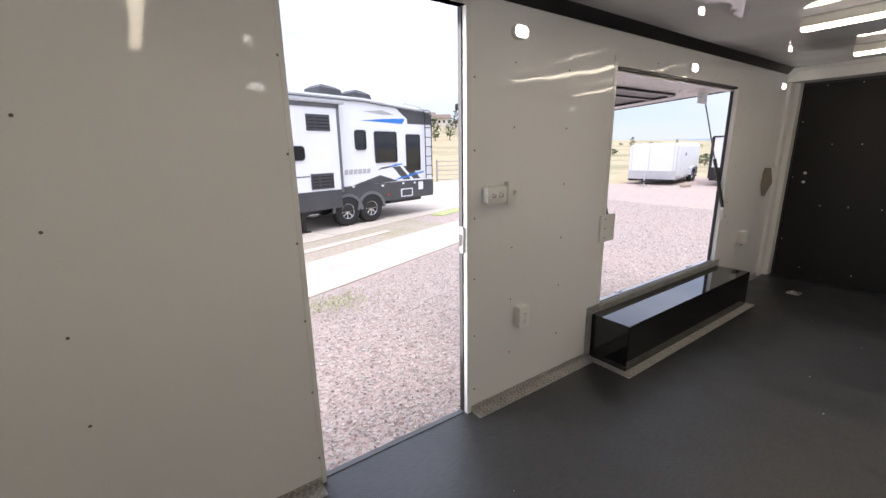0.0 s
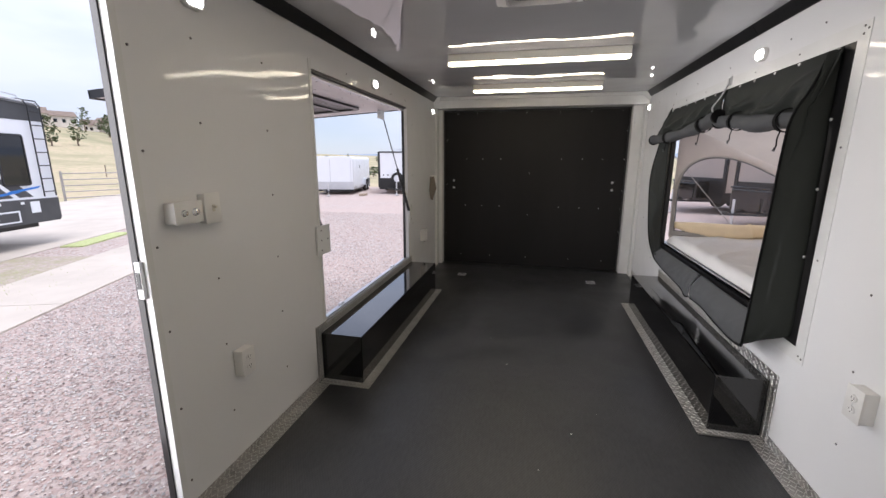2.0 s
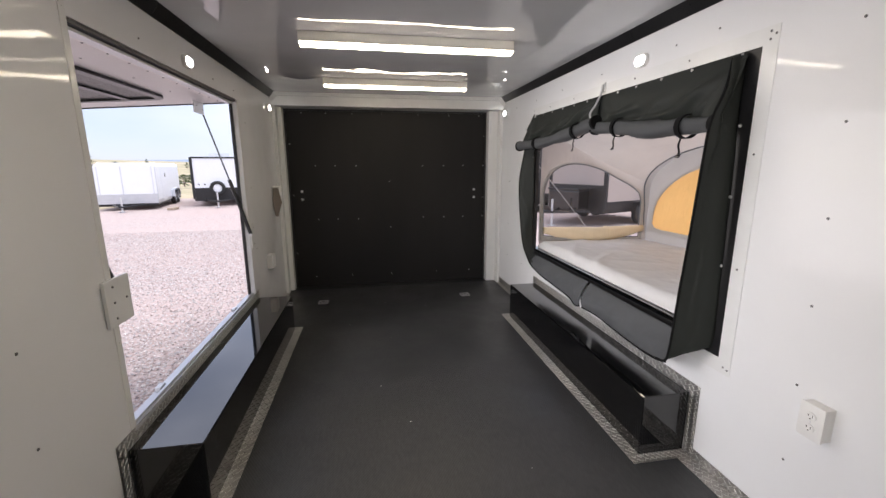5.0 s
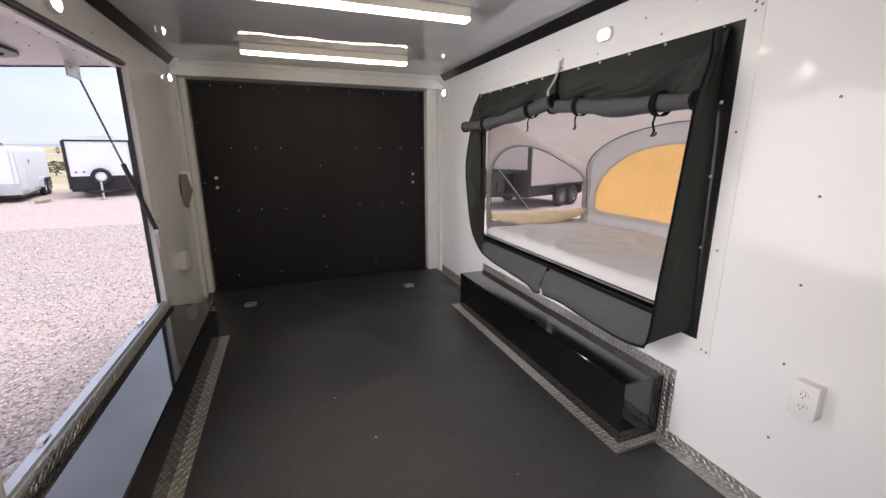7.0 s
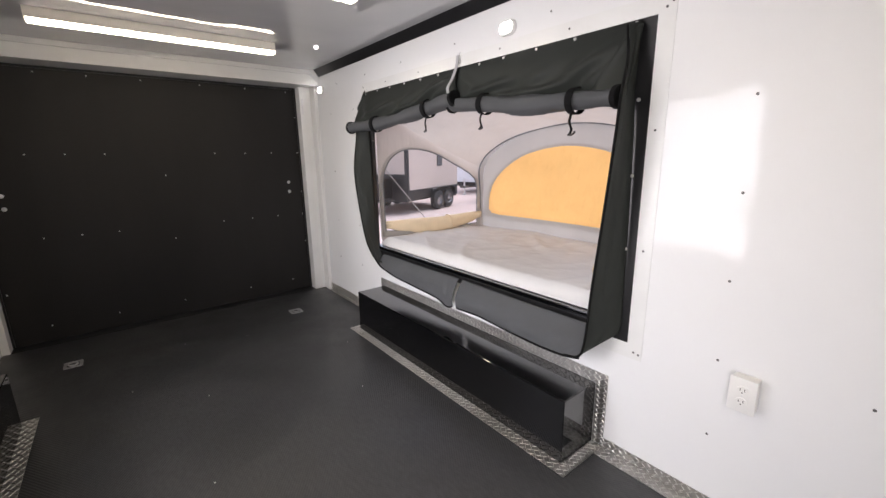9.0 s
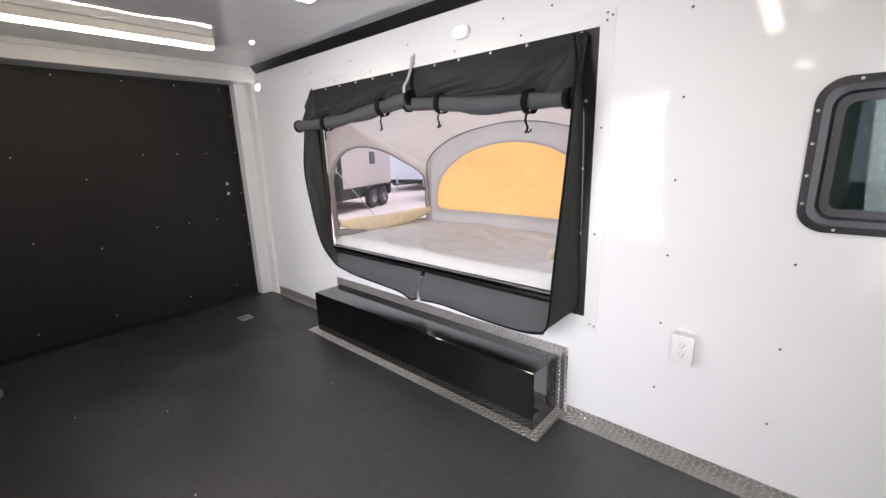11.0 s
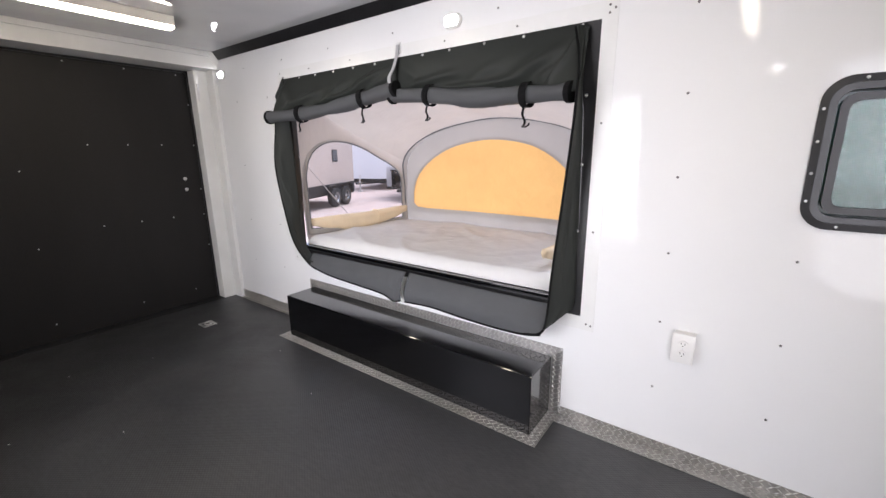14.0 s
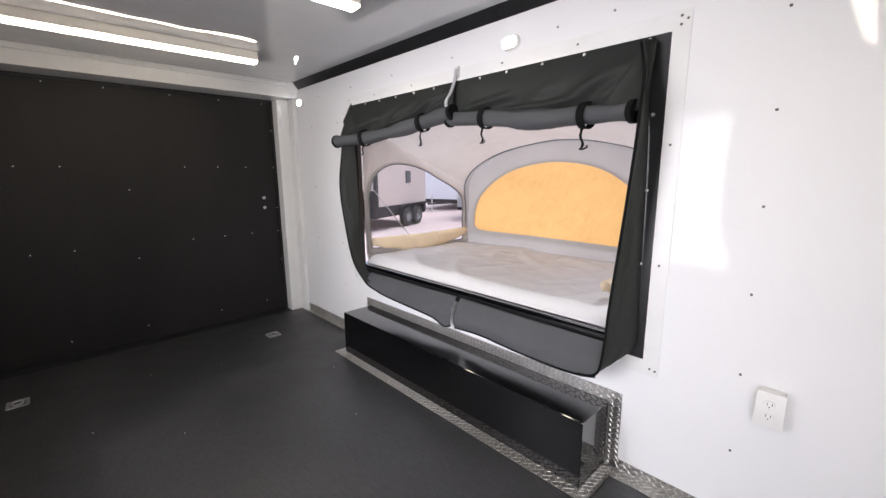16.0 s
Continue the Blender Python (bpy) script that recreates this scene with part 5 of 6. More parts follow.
for cx, cy, sd, cnt in ((1.78, 4.75, 0.19, 700), (2.6, 7.4, 0.5, 260), (4.4, 7.9, 0.6, 260)):
    for _ in range(cnt):
        x, y, a = wr.gauss(cx, sd * 1.6), wr.gauss(cy, sd), wr.uniform(0, 6.28)
        h, w = wr.uniform(0.02, 0.05), 0.005
        q = [(x - w * math.cos(a), y - w * math.sin(a), G), (x + w * math.cos(a), y + w * math.sin(a), G), (x + 0.5 * h * math.sin(a), y - 0.5 * h * math.cos(a), G + h)]
        weeds.faces.new([weeds.verts.new(p) for p in q])
tagged(part("weed_blades", weeds, GRASS), "sparse short green weeds in the gravel", "weeds", kind="stuff")


def stone_field(name, count, x0, x1, y0, y1, small, big, seed):
    """Loose stones lying on the gravel, as one mesh."""
    rng = np.random.default_rng(seed)
    base = np.array([[1, 0, 0], [-1, 0, 0], [0, 1, 0], [0, -1, 0], [0, 0, 1], [0, 0, -0.6]], float)
    tri = np.array([[0, 2, 4], [2, 1, 4], [1, 3, 4], [3, 0, 4], [2, 0, 5], [1, 2, 5], [3, 1, 5], [0, 3, 5]])
    px, py = rng.uniform(x0, x1, count), rng.uniform(y0, y1, count)
    across = -(px - 1.70) * math.sin(radians(21)) + (py - 5.18) * math.cos(radians(21))
    keep = across < -0.02
    px, py = px[keep], py[keep]
    n = len(px)
    s = rng.uniform(small, big, n)
    v = base[None] * (1 + rng.uniform(-0.35, 0.35, (n, 6, 1))) * s[:, None, None] * rng.uniform(0.7, 1.2, (n, 1, 3))
    v[:, :, 2] *= 0.62
    a = rng.uniform(0, 6.28, n)
    c, t = np.cos(a), np.sin(a)
    x = v[:, :, 0] * c[:, None] - v[:, :, 1] * t[:, None] + px[:, None]
    y = v[:, :, 0] * t[:, None] + v[:, :, 1] * c[:, None] + py[:, None]
    z = v[:, :, 2] + G - 0.006 + s[:, None] * 0.25
    verts = np.stack([x, y, z], 2).reshape(-1, 3)
    faces = (tri[None] + 6 * np.arange(n)[:, None, None]).reshape(-1, 3)
    me = bpy.data.meshes.new(name)
    me.from_pydata(verts.tolist(), [], faces.tolist())
    me.materials.append(STONES)
    return tagged(new(name, me), "loose pink and grey crushed stones", "gravel", kind="stuff")


stone_field("gravel_stones", 52000, -1.0, 6.0, 1.55, 7.0, 0.006, 0.0145, 5)
stone_field("gravel_stones", 42000, 4.0, 14.0, 1.55, 9.0, 0.008, 0.018, 6)


# ---- vehicles ----
def wheel(parent, x, y, z, r, w, dark_rim=False, s=-1):
    """Tyre and rim, axis across; s is the side that shows."""
    q = r * 0.83
    bm = bmesh.new()
    prof = [(-w / 2, r * 0.50), (-w / 2, r * 0.88), (-w * 0.40, r * 0.97), (-w * 0.25, r), (w * 0.25, r), (w * 0.40, r * 0.97), (w / 2, r * 0.88), (w / 2, r * 0.50)]
    disc_loft(bm, (0, 1, 0), (x, y, z), prof, 32, False)
    ty = smooth_by_angle(part("tyre", bm, RUBBER, parent), 40)
    bm = bmesh.new()
    disc_loft(bm, (0, s, 0), (x, y, z), [(w * 0.10, q * 0.60), (w * 0.14, q * 0.60)], 24)
    part("rim_back", bm, BLACK_TRIM, ty)
    bm = bmesh.new()
    disc_loft(bm, (0, s, 0), (x, y, z), [(w * 0.15, q * 0.60), (w * 0.47, q * 0.64), (w * 0.50, q * 0.62), (w * 0.46, q * 0.565), (w * 0.15, q * 0.54)], 28, False)
    disc_loft(bm, (0, s, 0), (x, y, z), [(w * 0.15, q * 0.20), (w * 0.34, q * 0.18), (w * 0.40, q * 0.13), (w * 0.42, q * 0.05)], 18)
    for k in range(8):
        a = 2 * math.pi * k / 8
        d, e = Vector((math.cos(a), 0, math.sin(a))), Vector((-math.sin(a), 0, math.cos(a)))
        c = Vector((x, y + s * w * 0.22, z))
        h = Vector((0, s * w * 0.12, 0))
        loft(bm, [[c + d * q * 0.12 + e * q * 0.05, c + d * q * 0.12 - e * q * 0.05, c + d * q * 0.12 - e * q * 0.05 + h, c + d * q * 0.12 + e * q * 0.05 + h], [c + d * q * 0.56 + e * q * 0.065, c + d * q * 0.56 - e * q * 0.065, c + d * q * 0.56 - e * q * 0.065 + h, c + d * q * 0.56 + e * q * 0.065 + h]])
    part("rim", bm, RUBBER if dark_rim else ALLOY, ty)
    return ty


def decal(name, pts, mat, parent, y=-0.004, label=""):
    """A flat sticker on a side face: outline in length and height."""
    bm = bmesh.new()
    loft(bm, [[(a, y, b) for a, b in pts], [(a, y + 0.003, b) for a, b in pts]])
    return part(name, bm, mat, parent, label)


def framed_window(parent, u0, u1, z0, z1, r, y=0.0):
    bm = bmesh.new()
    o, i = rounded(u0, u1, z0, z1, r, 5), rounded(u0 + 0.03, u1 - 0.03, z0 + 0.03, z1 - 0.03, max(0.02, r - 0.03), 5)
    loft(bm, [[(a, y, b) for a, b in o], [(a, y - 0.022, b) for a, b in o], [(a, y - 0.022, b) for a, b in i], [(a, y - 0.008, b) for a, b in i]], True, False)
    w = part("window", bm, BLACK_TRIM, parent, "black framed tinted window")
    bm = bmesh.new()
    loft(bm, [[(a, y - 0.012, b) for a, b in i], [(a, y - 0.006, b) for a, b in i]])
    part("pane", bm, RV_GLASS, w)
    return w


def fifth_wheel():
    t = thing("travel_trailer", "large white fifth-wheel travel trailer with blue and black graphics", "travel trailer", "", pose(4.03, 9.95, 0, 0, 0, 14))
    bm = bmesh.new()
    side = [(-8.0, 0.02), (3.44, 0.02), (3.50, 0.10), (3.50, 2.40), (3.40, 2.505), (0.9, 2.675), (-8.0, 2.70)]
    loft(bm, [[(a, 0.0, b) for a, b in side], [(a, 2.45, b) for a, b in side]])
    part("body", bm, RV_WHITE, t)
    bm = bmesh.new()
    prof = [(-8.0, 2.70), (0.9, 2.675), (3.40, 2.505), (3.44, 2.52), (0.9, 2.72), (-8.0, 2.745)]
    loft(bm, [[(a, -0.03, b) for a, b in prof], [(a, 2.48, b) for a, b in prof]])
    part("roof", bm, RV_WHITE, t)
    part("gutter", loft(bmesh.new(), [[(a, -0.034, b - 0.055) for a, b in prof[:3]] + [(a, -0.034, b - 0.03) for a, b in prof[2::-1]], [(a, -0.002, b - 0.055) for a, b in prof[:3]] + [(a, -0.002, b - 0.03) for a, b in prof[2::-1]]]), RV_TRIM, t)
    for c0, c1, zt in ((0.15, 0.95, 2.70), (1.25, 1.95, 2.66)):
        bm = bmesh.new()
        loft(bm, [[(c0, 0.85, zt), (c1, 0.85, zt - 0.03), (c1, 1.55, zt - 0.03), (c0, 1.55, zt)], [(c0 + 0.02, 0.85, zt + 0.33), (c1 - 0.12, 0.85, zt + 0.30), (c1 - 0.12, 1.55, zt + 0.30), (c0 + 0.02, 1.55, zt + 0.33)], [(c0 + 0.15, 0.95, zt + 0.41), (c1 - 0.25, 0.95, zt + 0.37), (c1 - 0.25, 1.45, zt + 0.37), (c0 + 0.15, 1.45, zt + 0.41)]])
        part("air_conditioner", bm, RV_DARK, t, "dark roof air conditioner")
    bm = bmesh.new()
    sk = [(-8.0, 0.0), (3.46, 0.0), (3.50, 0.06), (3.50, 0.50), (2.3, 0.52), (-8.0, 0.46)]
    loft(bm, [[(a, -0.018, b) for a, b in sk], [(a, 0.0, b) for a, b in sk]])
    skirt = part("skirt", bm, RV_DARK, t, "dark grey lower skirt")
    for c in (0.16, 0.95):
        bm = bmesh.new()
        arc = [(c + 0.49 * math.cos(a), -0.13 + 0.46 * math.sin(a)) for a in (math.pi * k / 14 for k in range(15))]
        inn = [(c + 0.41 * math.cos(a), -0.13 + 0.385 * math.sin(a)) for a in (math.pi * k / 14 for k in range(14, -1, -1))]
        loft(bm, [[(a, -0.05, b) for a, b in arc + inn], [(a, -0.018, b) for a, b in arc + inn]])
        part("wheel_arch", bm, RV_TRIM, skirt, "grey moulded wheel arch")
        bm = bmesh.new()
        w = [(c + 0.40 * math.cos(a), -0.13 + 0.375 * math.sin(a)) for a in (math.pi * k / 14 for k in range(15))]
        loft(bm, [[(a, -0.021, b) for a, b in w], [(a, -0.0185, b) for a, b in w]])
        part("wheel_well", bm, BLACK_TRIM, skirt)
        wheel(t, c, 0.09, -0.13, 0.395, 0.24)
    for c in (0.16, 0.95):
        wheel(t, c, 2.3, -0.13, 0.395, 0.24)
    bm = bmesh.new()
    box(bm, -3.6, -0.07, -0.16, 0.0, 0.47, 2.44, 0.01)
    sl = part("slide_out", bm, RV_WHITE, t, "white slide-out room")
    part("slide_edge", boxes((-0.09, -0.02, -0.175, 0.0, 0.40, 2.50), (-3.7, -0.02, -0.175, 0.0, 2.40, 2.50)), RV_TRIM, sl, "dark grey slide-out trim")
    part("slide_awning", boxes((-3.7, 0.12, -0.22, 0.0, 2.50, 2.545)), RV_SILVER, sl)
    part("slide_skirt", boxes((-3.6, -0.09, -0.165, -0.001, 0.02, 0.47)), RV_DARK, sl)
    part("pinstripe", boxes((-3.6, -0.95, -0.164, -0.16, 0.82, 0.845)), RV_DARK, sl)
    for z0, z1 in ((1.87, 2.24), (0.52, 0.89)):
        bm = bmesh.new()
        box(bm, -0.93, -0.30, -0.178, -0.161, z0, z1, 0.006)
        v = part("vent", bm, RV_DARK, sl, "dark louvred appliance vent")
        for k in range(4):
            zz = z0 + 0.05 + k * (z1 - z0 - 0.07) / 4
            for a, b in ((-0.90, -0.72), (-0.68, -0.33)):
                part("louvre", boxes((a, b, -0.186, -0.178, zz, zz + 0.035)), BLACK_TRIM, v)
    framed_window(sl, -1.78, -1.03, 1.20, 1.53, 0.09, -0.16)
    framed_window(t, 0.53, 0.90, 1.42, 1.93, 0.08)
    big = framed_window(t, 1.18, 2.0, 1.07, 1.91, 0.06)
    part("divider", boxes((1.21, 1.97, -0.02, -0.013, 1.46, 1.485)), BLACK_TRIM, big)
    framed_window(t, 2.36, 2.95, 0.80, 1.85, 0.06)
    # graphics
    decal("decal_blue", [(0.75, 2.17), (2.25, 2.13), (2.36, 2.28), (1.6, 2.24)], RV_BLUE, t, label="blue swoosh graphic")
    decal("decal_dark", [(1.98, 2.58), (3.38, 2.49), (3.48, 2.40), (3.48, 2.14), (2.46, 2.14), (2.44, 2.28), (2.30, 2.36)], RV_DARK, t, label="dark grey corner graphic")
    decal("decal_dark", [(0.30, 0.50), (2.0, 0.535), (1.34, 0.74)], RV_DARK, t, label="dark grey wedge graphic")
    decal("decal_silver", [(0.85, 2.40), (1.5, 2.46), (1.95, 2.36), (1.55, 2.34)], RV_SILVER, t, label="silver swirl graphic")
    for k in range(2):
        u = 2.20 + 0.42 * k
        decal("decal_dark", [(u - 0.40, 0.95), (u - 0.10, 0.95), (u + 0.32, 0.56), (u + 0.02, 0.56)], RV_DARK, t, label="slanted graphic bar")
        decal("decal_blue", [(u - 0.95, 0.88 + 0.06 * k), (u - 0.45, 0.94 + 0.05 * k), (u - 0.42, 0.98 + 0.05 * k), (u - 0.80, 0.94 + 0.06 * k)], RV_BLUE if k else RV_DARK, t, label="thin speed stripe")
        decal("decal_blue", [(u - 0.35, 0.56 + 0.07 * k), (u + 0.45, 0.66 + 0.07 * k), (u + 0.52, 0.71 + 0.07 * k), (u - 0.15, 0.63 + 0.07 * k)], RV_BLUE, t, -0.008, label="thin speed stripe")
    # brand lettering as plain slanted shapes
    for k in range(6):
        u = 0.14 + 0.145 * k
        decal("lettering", [(u, 0.81), (u + 0.115, 0.81), (u + 0.14, 0.935), (u + 0.025, 0.935)], RV_SILVER, t, label="plain silver letter shape")
    bm = boxes((2.08, 2.56, -0.03, -0.018, 0.06, 0.30))
    pl = part("hatch_cover", bm, RV_WHITE, t, "white outlined access cover")
    part("cover_face", boxes((2.12, 2.52, -0.033, -0.03, 0.09, 0.27)), RV_DARK, pl)
    for u, z in ((1.55, 0.15), (1.35, 0.42), (2.15, 0.43), (2.62, 0.42), (0.35, 0.47)):
        part("marker_light", boxes((u, u + 0.07, -0.03, -0.018, z, z + 0.05)), RED_LIGHT if u == 1.55 else RV_WHITE, t)
    part("utility_panel", boxes((2.82, 3.02, -0.03, -0.018, 0.22, 0.46)), RV_WHITE, t)
    # rear ladder
    for z0 in (3.12, 3.40):
        bm = bmesh.new()
        tube(bm, [(z0, -0.075, 0.55), (z0, -0.075, 2.45), (z0 - 0.02, -0.02, 2.56), (z0 - 0.05, 0.3, 2.60)], 0.014, 8)
        part("ladder_rail", bm, BLACK_TRIM, t)
    for k in range(7):
        bm = bmesh.new()
        tube(bm, [(3.12, -0.075, 0.65 + 0.28 * k), (3.40, -0.075, 0.65 + 0.28 * k)], 0.012, 8)
        part("ladder_rung", bm, BLACK_TRIM, t)
    bm = bmesh.new()
    tube(bm, [(2.5, 0.2, 2.58), (2.55, 0.2, 2.72), (3.2, 0.2, 2.66), (3.3, 0.2, 2.53)], 0.014, 8)
    tube(bm, [(2.6, 0.8, 2.58), (2.65, 0.8, 2.72), (3.2, 0.8, 2.66), (3.3, 0.8, 2.53)], 0.014, 8)
    part("roof_rack", bm, RV_SILVER, t)
    part("chassis", boxes((-7.5, 3.3, 0.35, 0.5, -0.14, 0.0), (-7.5, 3.3, 1.95, 2.1, -0.14, 0.0), (1.7, 2.3, 0.05, 2.4, -0.08, 0.0), (-1.1, -0.9, 0.1, 2.3, -0.12, 0.0)), BLACK_TRIM, t, "black steel chassis")
    part("stabiliser", boxes((-1.12, -1.04, 0.05, 0.13, -0.50, 0.0), (-1.2, -0.95, 0.0, 0.2, G, G + 0.03)), BLACK_TRIM, t)
    return t


fifth_wheel()


def cargo_trailer(name, label, at, length, width, z0, z1, skin, group, band=0.0, band_mat=None, posts=False, round_top=0.12, wheels_at=0.55, tool_box=False, vee=0.0, spare=False, side_wheels=-1):
    """An enclosed box trailer. Local x runs back from the front face, y across, z up; the tongue points to -x."""
    t = thing(name, label, "trailer", group, at)
    bm = bmesh.new()
    hw, rt = width / 2, round_top
    prof = [(-hw, z0), (hw, z0), (hw, z1 - rt), (hw - rt * 0.3, z1 - rt * 0.3), (hw - rt, z1), (-hw + rt, z1), (-hw + rt * 0.3, z1 - rt * 0.3), (-hw, z1 - rt)]
    front = [(-vee * max(0.0, 1 - abs(a) / hw) + (0.10 if b > z1 - rt * 0.8 and vee else 0.0), a, b) for a, b in prof]
    loft(bm, [front, [(length, a, b) for a, b in prof]])
    part("body", bm, skin, t)
    bm = bmesh.new()
    rp = [(-hw + rt, z1 + 0.001), (hw - rt, z1 + 0.001), (hw - rt * 1.2, z1 + 0.035), (-hw + rt * 1.2, z1 + 0.035)]
    loft(bm, [[(0.05, a, b) for a, b in rp], [(length - 0.02, a, b) for a, b in rp]])
    part("roof", bm, skin, t)
    if band:
        part("stone_guard", boxes((-0.006, 0.0, -hw + 0.005, hw - 0.005, z0, z0 + band)) if not vee else loft(bmesh.new(), [[(-vee * max(0.0, 1 - abs(a) / hw) - 0.006, a, b) for a, b in ((-hw, z0), (0, z0), (hw, z0), (hw, z0 + band), (0, z0 + band), (-hw, z0 + band))], [(-vee * max(0.0, 1 - abs(a) / hw) - 0.001, a, b) for a, b in ((-hw, z0), (0, z0), (hw, z0), (hw, z0 + band), (0, z0 + band), (-hw, z0 + band))]]), band_mat, t)
        for sy in (-1, 1):
            part("side_band", boxes((0.0, length, min(sy * hw, sy * (hw + 0.006)), max(sy * hw, sy * (hw + 0.006)), z0, z0 + band * 0.35)), band_mat, t)
    if posts:
        for sy in (-1, 1):
            bm = bmesh.new()
            box(bm, -0.03, 0.07, sy * hw - 0.06, sy * hw + 0.06, z0, z1 + 0.01, 0.012)
            part("corner_post", bm, BLACK_TRIM, t, "black front corner post")
        part("top_rail", boxes((-0.02, 0.03, -hw, hw, z1 - 0.03, z1 + 0.04)), BLACK_TRIM, t)
    for sy in (-1, 1):
        for k in (0, 1):
            wheel(t, length * wheels_at + 0.72 * k, sy * (hw + 0.02), G + 0.33, 0.33, 0.20, False, sy)
        bm = bmesh.new()
        c0 = length * wheels_at
        arc = [(c0 - 0.42, G + 0.40), (c0 - 0.36, G + 0.72), (c0 - 0.1, G + 0.78), (c0 + 0.82, G + 0.78), (c0 + 1.08, G + 0.72), (c0 + 1.14, G + 0.40)]
        inner = [(a * 0.98 + 0.02 * (c0 + 0.36), b - 0.02) for a, b in arc[::-1]]
        loft(bm, [[(a, sy * hw, b) for a, b in arc + inner], [(a, sy * (hw + 0.16), b) for a, b in arc + inner]])
        part("fender", bm, SILVER_BODY if not posts else BLACK_TRIM, t)
        if skin == TAN_BODY:
            ya, yb = sorted((sy * (hw + 0.001), sy * (hw + 0.02)))
            vent = part("side_vent", boxes((c0 + 0.05, c0 + 0.38, ya, yb, G + 1.50, G + 1.90)), BLACK_TRIM, t, "small dark side vent")
            ya, yb = sorted((sy * (hw + 0.02), sy * (hw + 0.026)))
            for k in range(4):
                part("louvre", boxes((c0 + 0.08, c0 + 0.35, ya, yb, G + 1.55 + 0.085 * k, G + 1.59 + 0.085 * k)), RV_TRIM, vent)
    part("chassis", boxes((0.0, length, -hw + 0.1, -hw + 0.18, z0 - 0.1, z0), (0.0, length, hw - 0.18, hw - 0.1, z0 - 0.1, z0), (0.0, 0.08, -hw, hw, z0 - 0.1, z0), (length - 0.1, length, -hw, hw, z0 - 0.1, z0)), BLACK_TRIM, t)
    bm = bmesh.new()
    tip = -1.25 - vee
    for sy in (-1, 1):
        tube(bm, [(0.05, sy * 0.62, z0 - 0.06), (tip, 0.0, z0 - 0.06)], 0.045, 4)
    part("tongue", bm, BLACK_TRIM, t, "black A-frame tongue")
    bm = bmesh.new()
    tube(bm, [(tip + 0.2, 0, z0 + 0.35), (tip + 0.2, 0, G + 0.03)], 0.035, 8)
    box(bm, tip + 0.1, tip + 0.3, -0.1, 0.1, G, G + 0.03)
    part("jack", bm, STEEL, t, "silver tongue jack")
    bm = bmesh.new()
    box(bm, tip - 0.16, tip + 0.03, -0.05, 0.05, z0 - 0.08, z0 + 0.02, 0.02)
    part("coupler", bm, BLACK_TRIM, t)
    if tool_box:
        bm = bmesh.new()
        box(bm, -0.62, -0.08, -0.62, 0.62, z0 + 0.0, z0 + 0.62, 0.05)
        tb = part("tool_box", bm, BLACK_STEEL, t, "black tongue storage box")
        bm = bmesh.new()
        box(bm, -0.64, -0.06, -0.64, 0.64, z0 + 0.62, z0 + 0.68, 0.02)
        part("box_lid", bm, BLACK_STEEL, tb)
    if spare:
        bm = bmesh.new()
        disc_loft(bm, (1, 0, 0), (-0.24, 0.05, z0 + 0.50), [(0.10, 0.19), (0.02, 0.20), (0.0, 0.29), (0.03, 0.345), (0.17, 0.345), (0.20, 0.30), (0.20, 0.20)], 28, False)
        sp = part("spare_tyre", bm, RUBBER, t)
        bm = bmesh.new()
        disc_loft(bm, (1, 0, 0), (-0.20, 0.05, z0 + 0.50), [(0, 0.05), (0.01, 0.15), (0.03, 0.205), (0.12, 0.205)], 20)
        part("spare_rim", bm, WHITE_BODY, sp)
        part("spare_bracket", boxes((-0.05, 0.0, -0.05, 0.15, z0 + 0.1, z0 + 0.6)), BLACK_TRIM, t)
    return t


t1 = cargo_trailer("cargo_trailer", "white enclosed cargo trailer with a rounded roof", pose(21.0, 11.0, 0, 0, 0, 13), 5.2, 2.2, -0.24, 1.50, WHITE_BODY, "enclosed trailers parked on the gravel", 0.42, SILVER_BODY, wheels_at=0.62)
part("side_door", boxes((1.0, 1.9, -1.108, -1.101, -0.18, 1.30)), WHITE_BODY, t1)
for y0 in (-0.98, 0.15, 0.98):
    part("front_seam", boxes((-0.012, -0.001, y0 - 0.012, y0 + 0.012, -0.2, 1.38)), SILVER_BODY, t1)
for y0 in (-1.112, 1.098):
    part("corner_trim", boxes((-0.012, 0.05, y0, y0 + 0.014, -0.24, 1.38)), SILVER_BODY, t1)
part("door_handle", boxes((1.75, 1.85, -1.125, -1.108, 0.9, 1.05)), BLACK_TRIM, t1)
t2 = cargo_trailer("toy_hauler", "white and black enclosed trailer with a front spare wheel", pose(22.4, 7.72, 0, 0, 0, 13), 6.0, 2.15, -0.16, 1.78, WHITE_BODY, "enclosed trailers parked on the gravel", 0.52, BLACK_TRIM, posts=True, round_top=0.03, spare=True)
part("air_conditioner", boxes((1.0, 1.9, -0.5, 0.4, 1.815, 2.0)), SILVER_BODY, t2)
part("marker_light", boxes((-0.02, -0.008, 0.55, 0.62, 0.50, 0.56)), BLACK_TRIM, t2)
part("marker_light", boxes((-0.02, -0.008, 0.80, 0.87, 0.50, 0.56)), BLACK_TRIM, t2)
bm = bmesh.new()
box(bm, 20.6, 21.2, 9.1, 9.35, G - 0.005, G + 0.10, 0.01)
tagged(part("wooden_block", bm, surface("weathered_timber", (0.34, 0.27, 0.20), 0.8, vary=0.2, scale=8)), "weathered wooden chock block on the gravel", "wooden block")

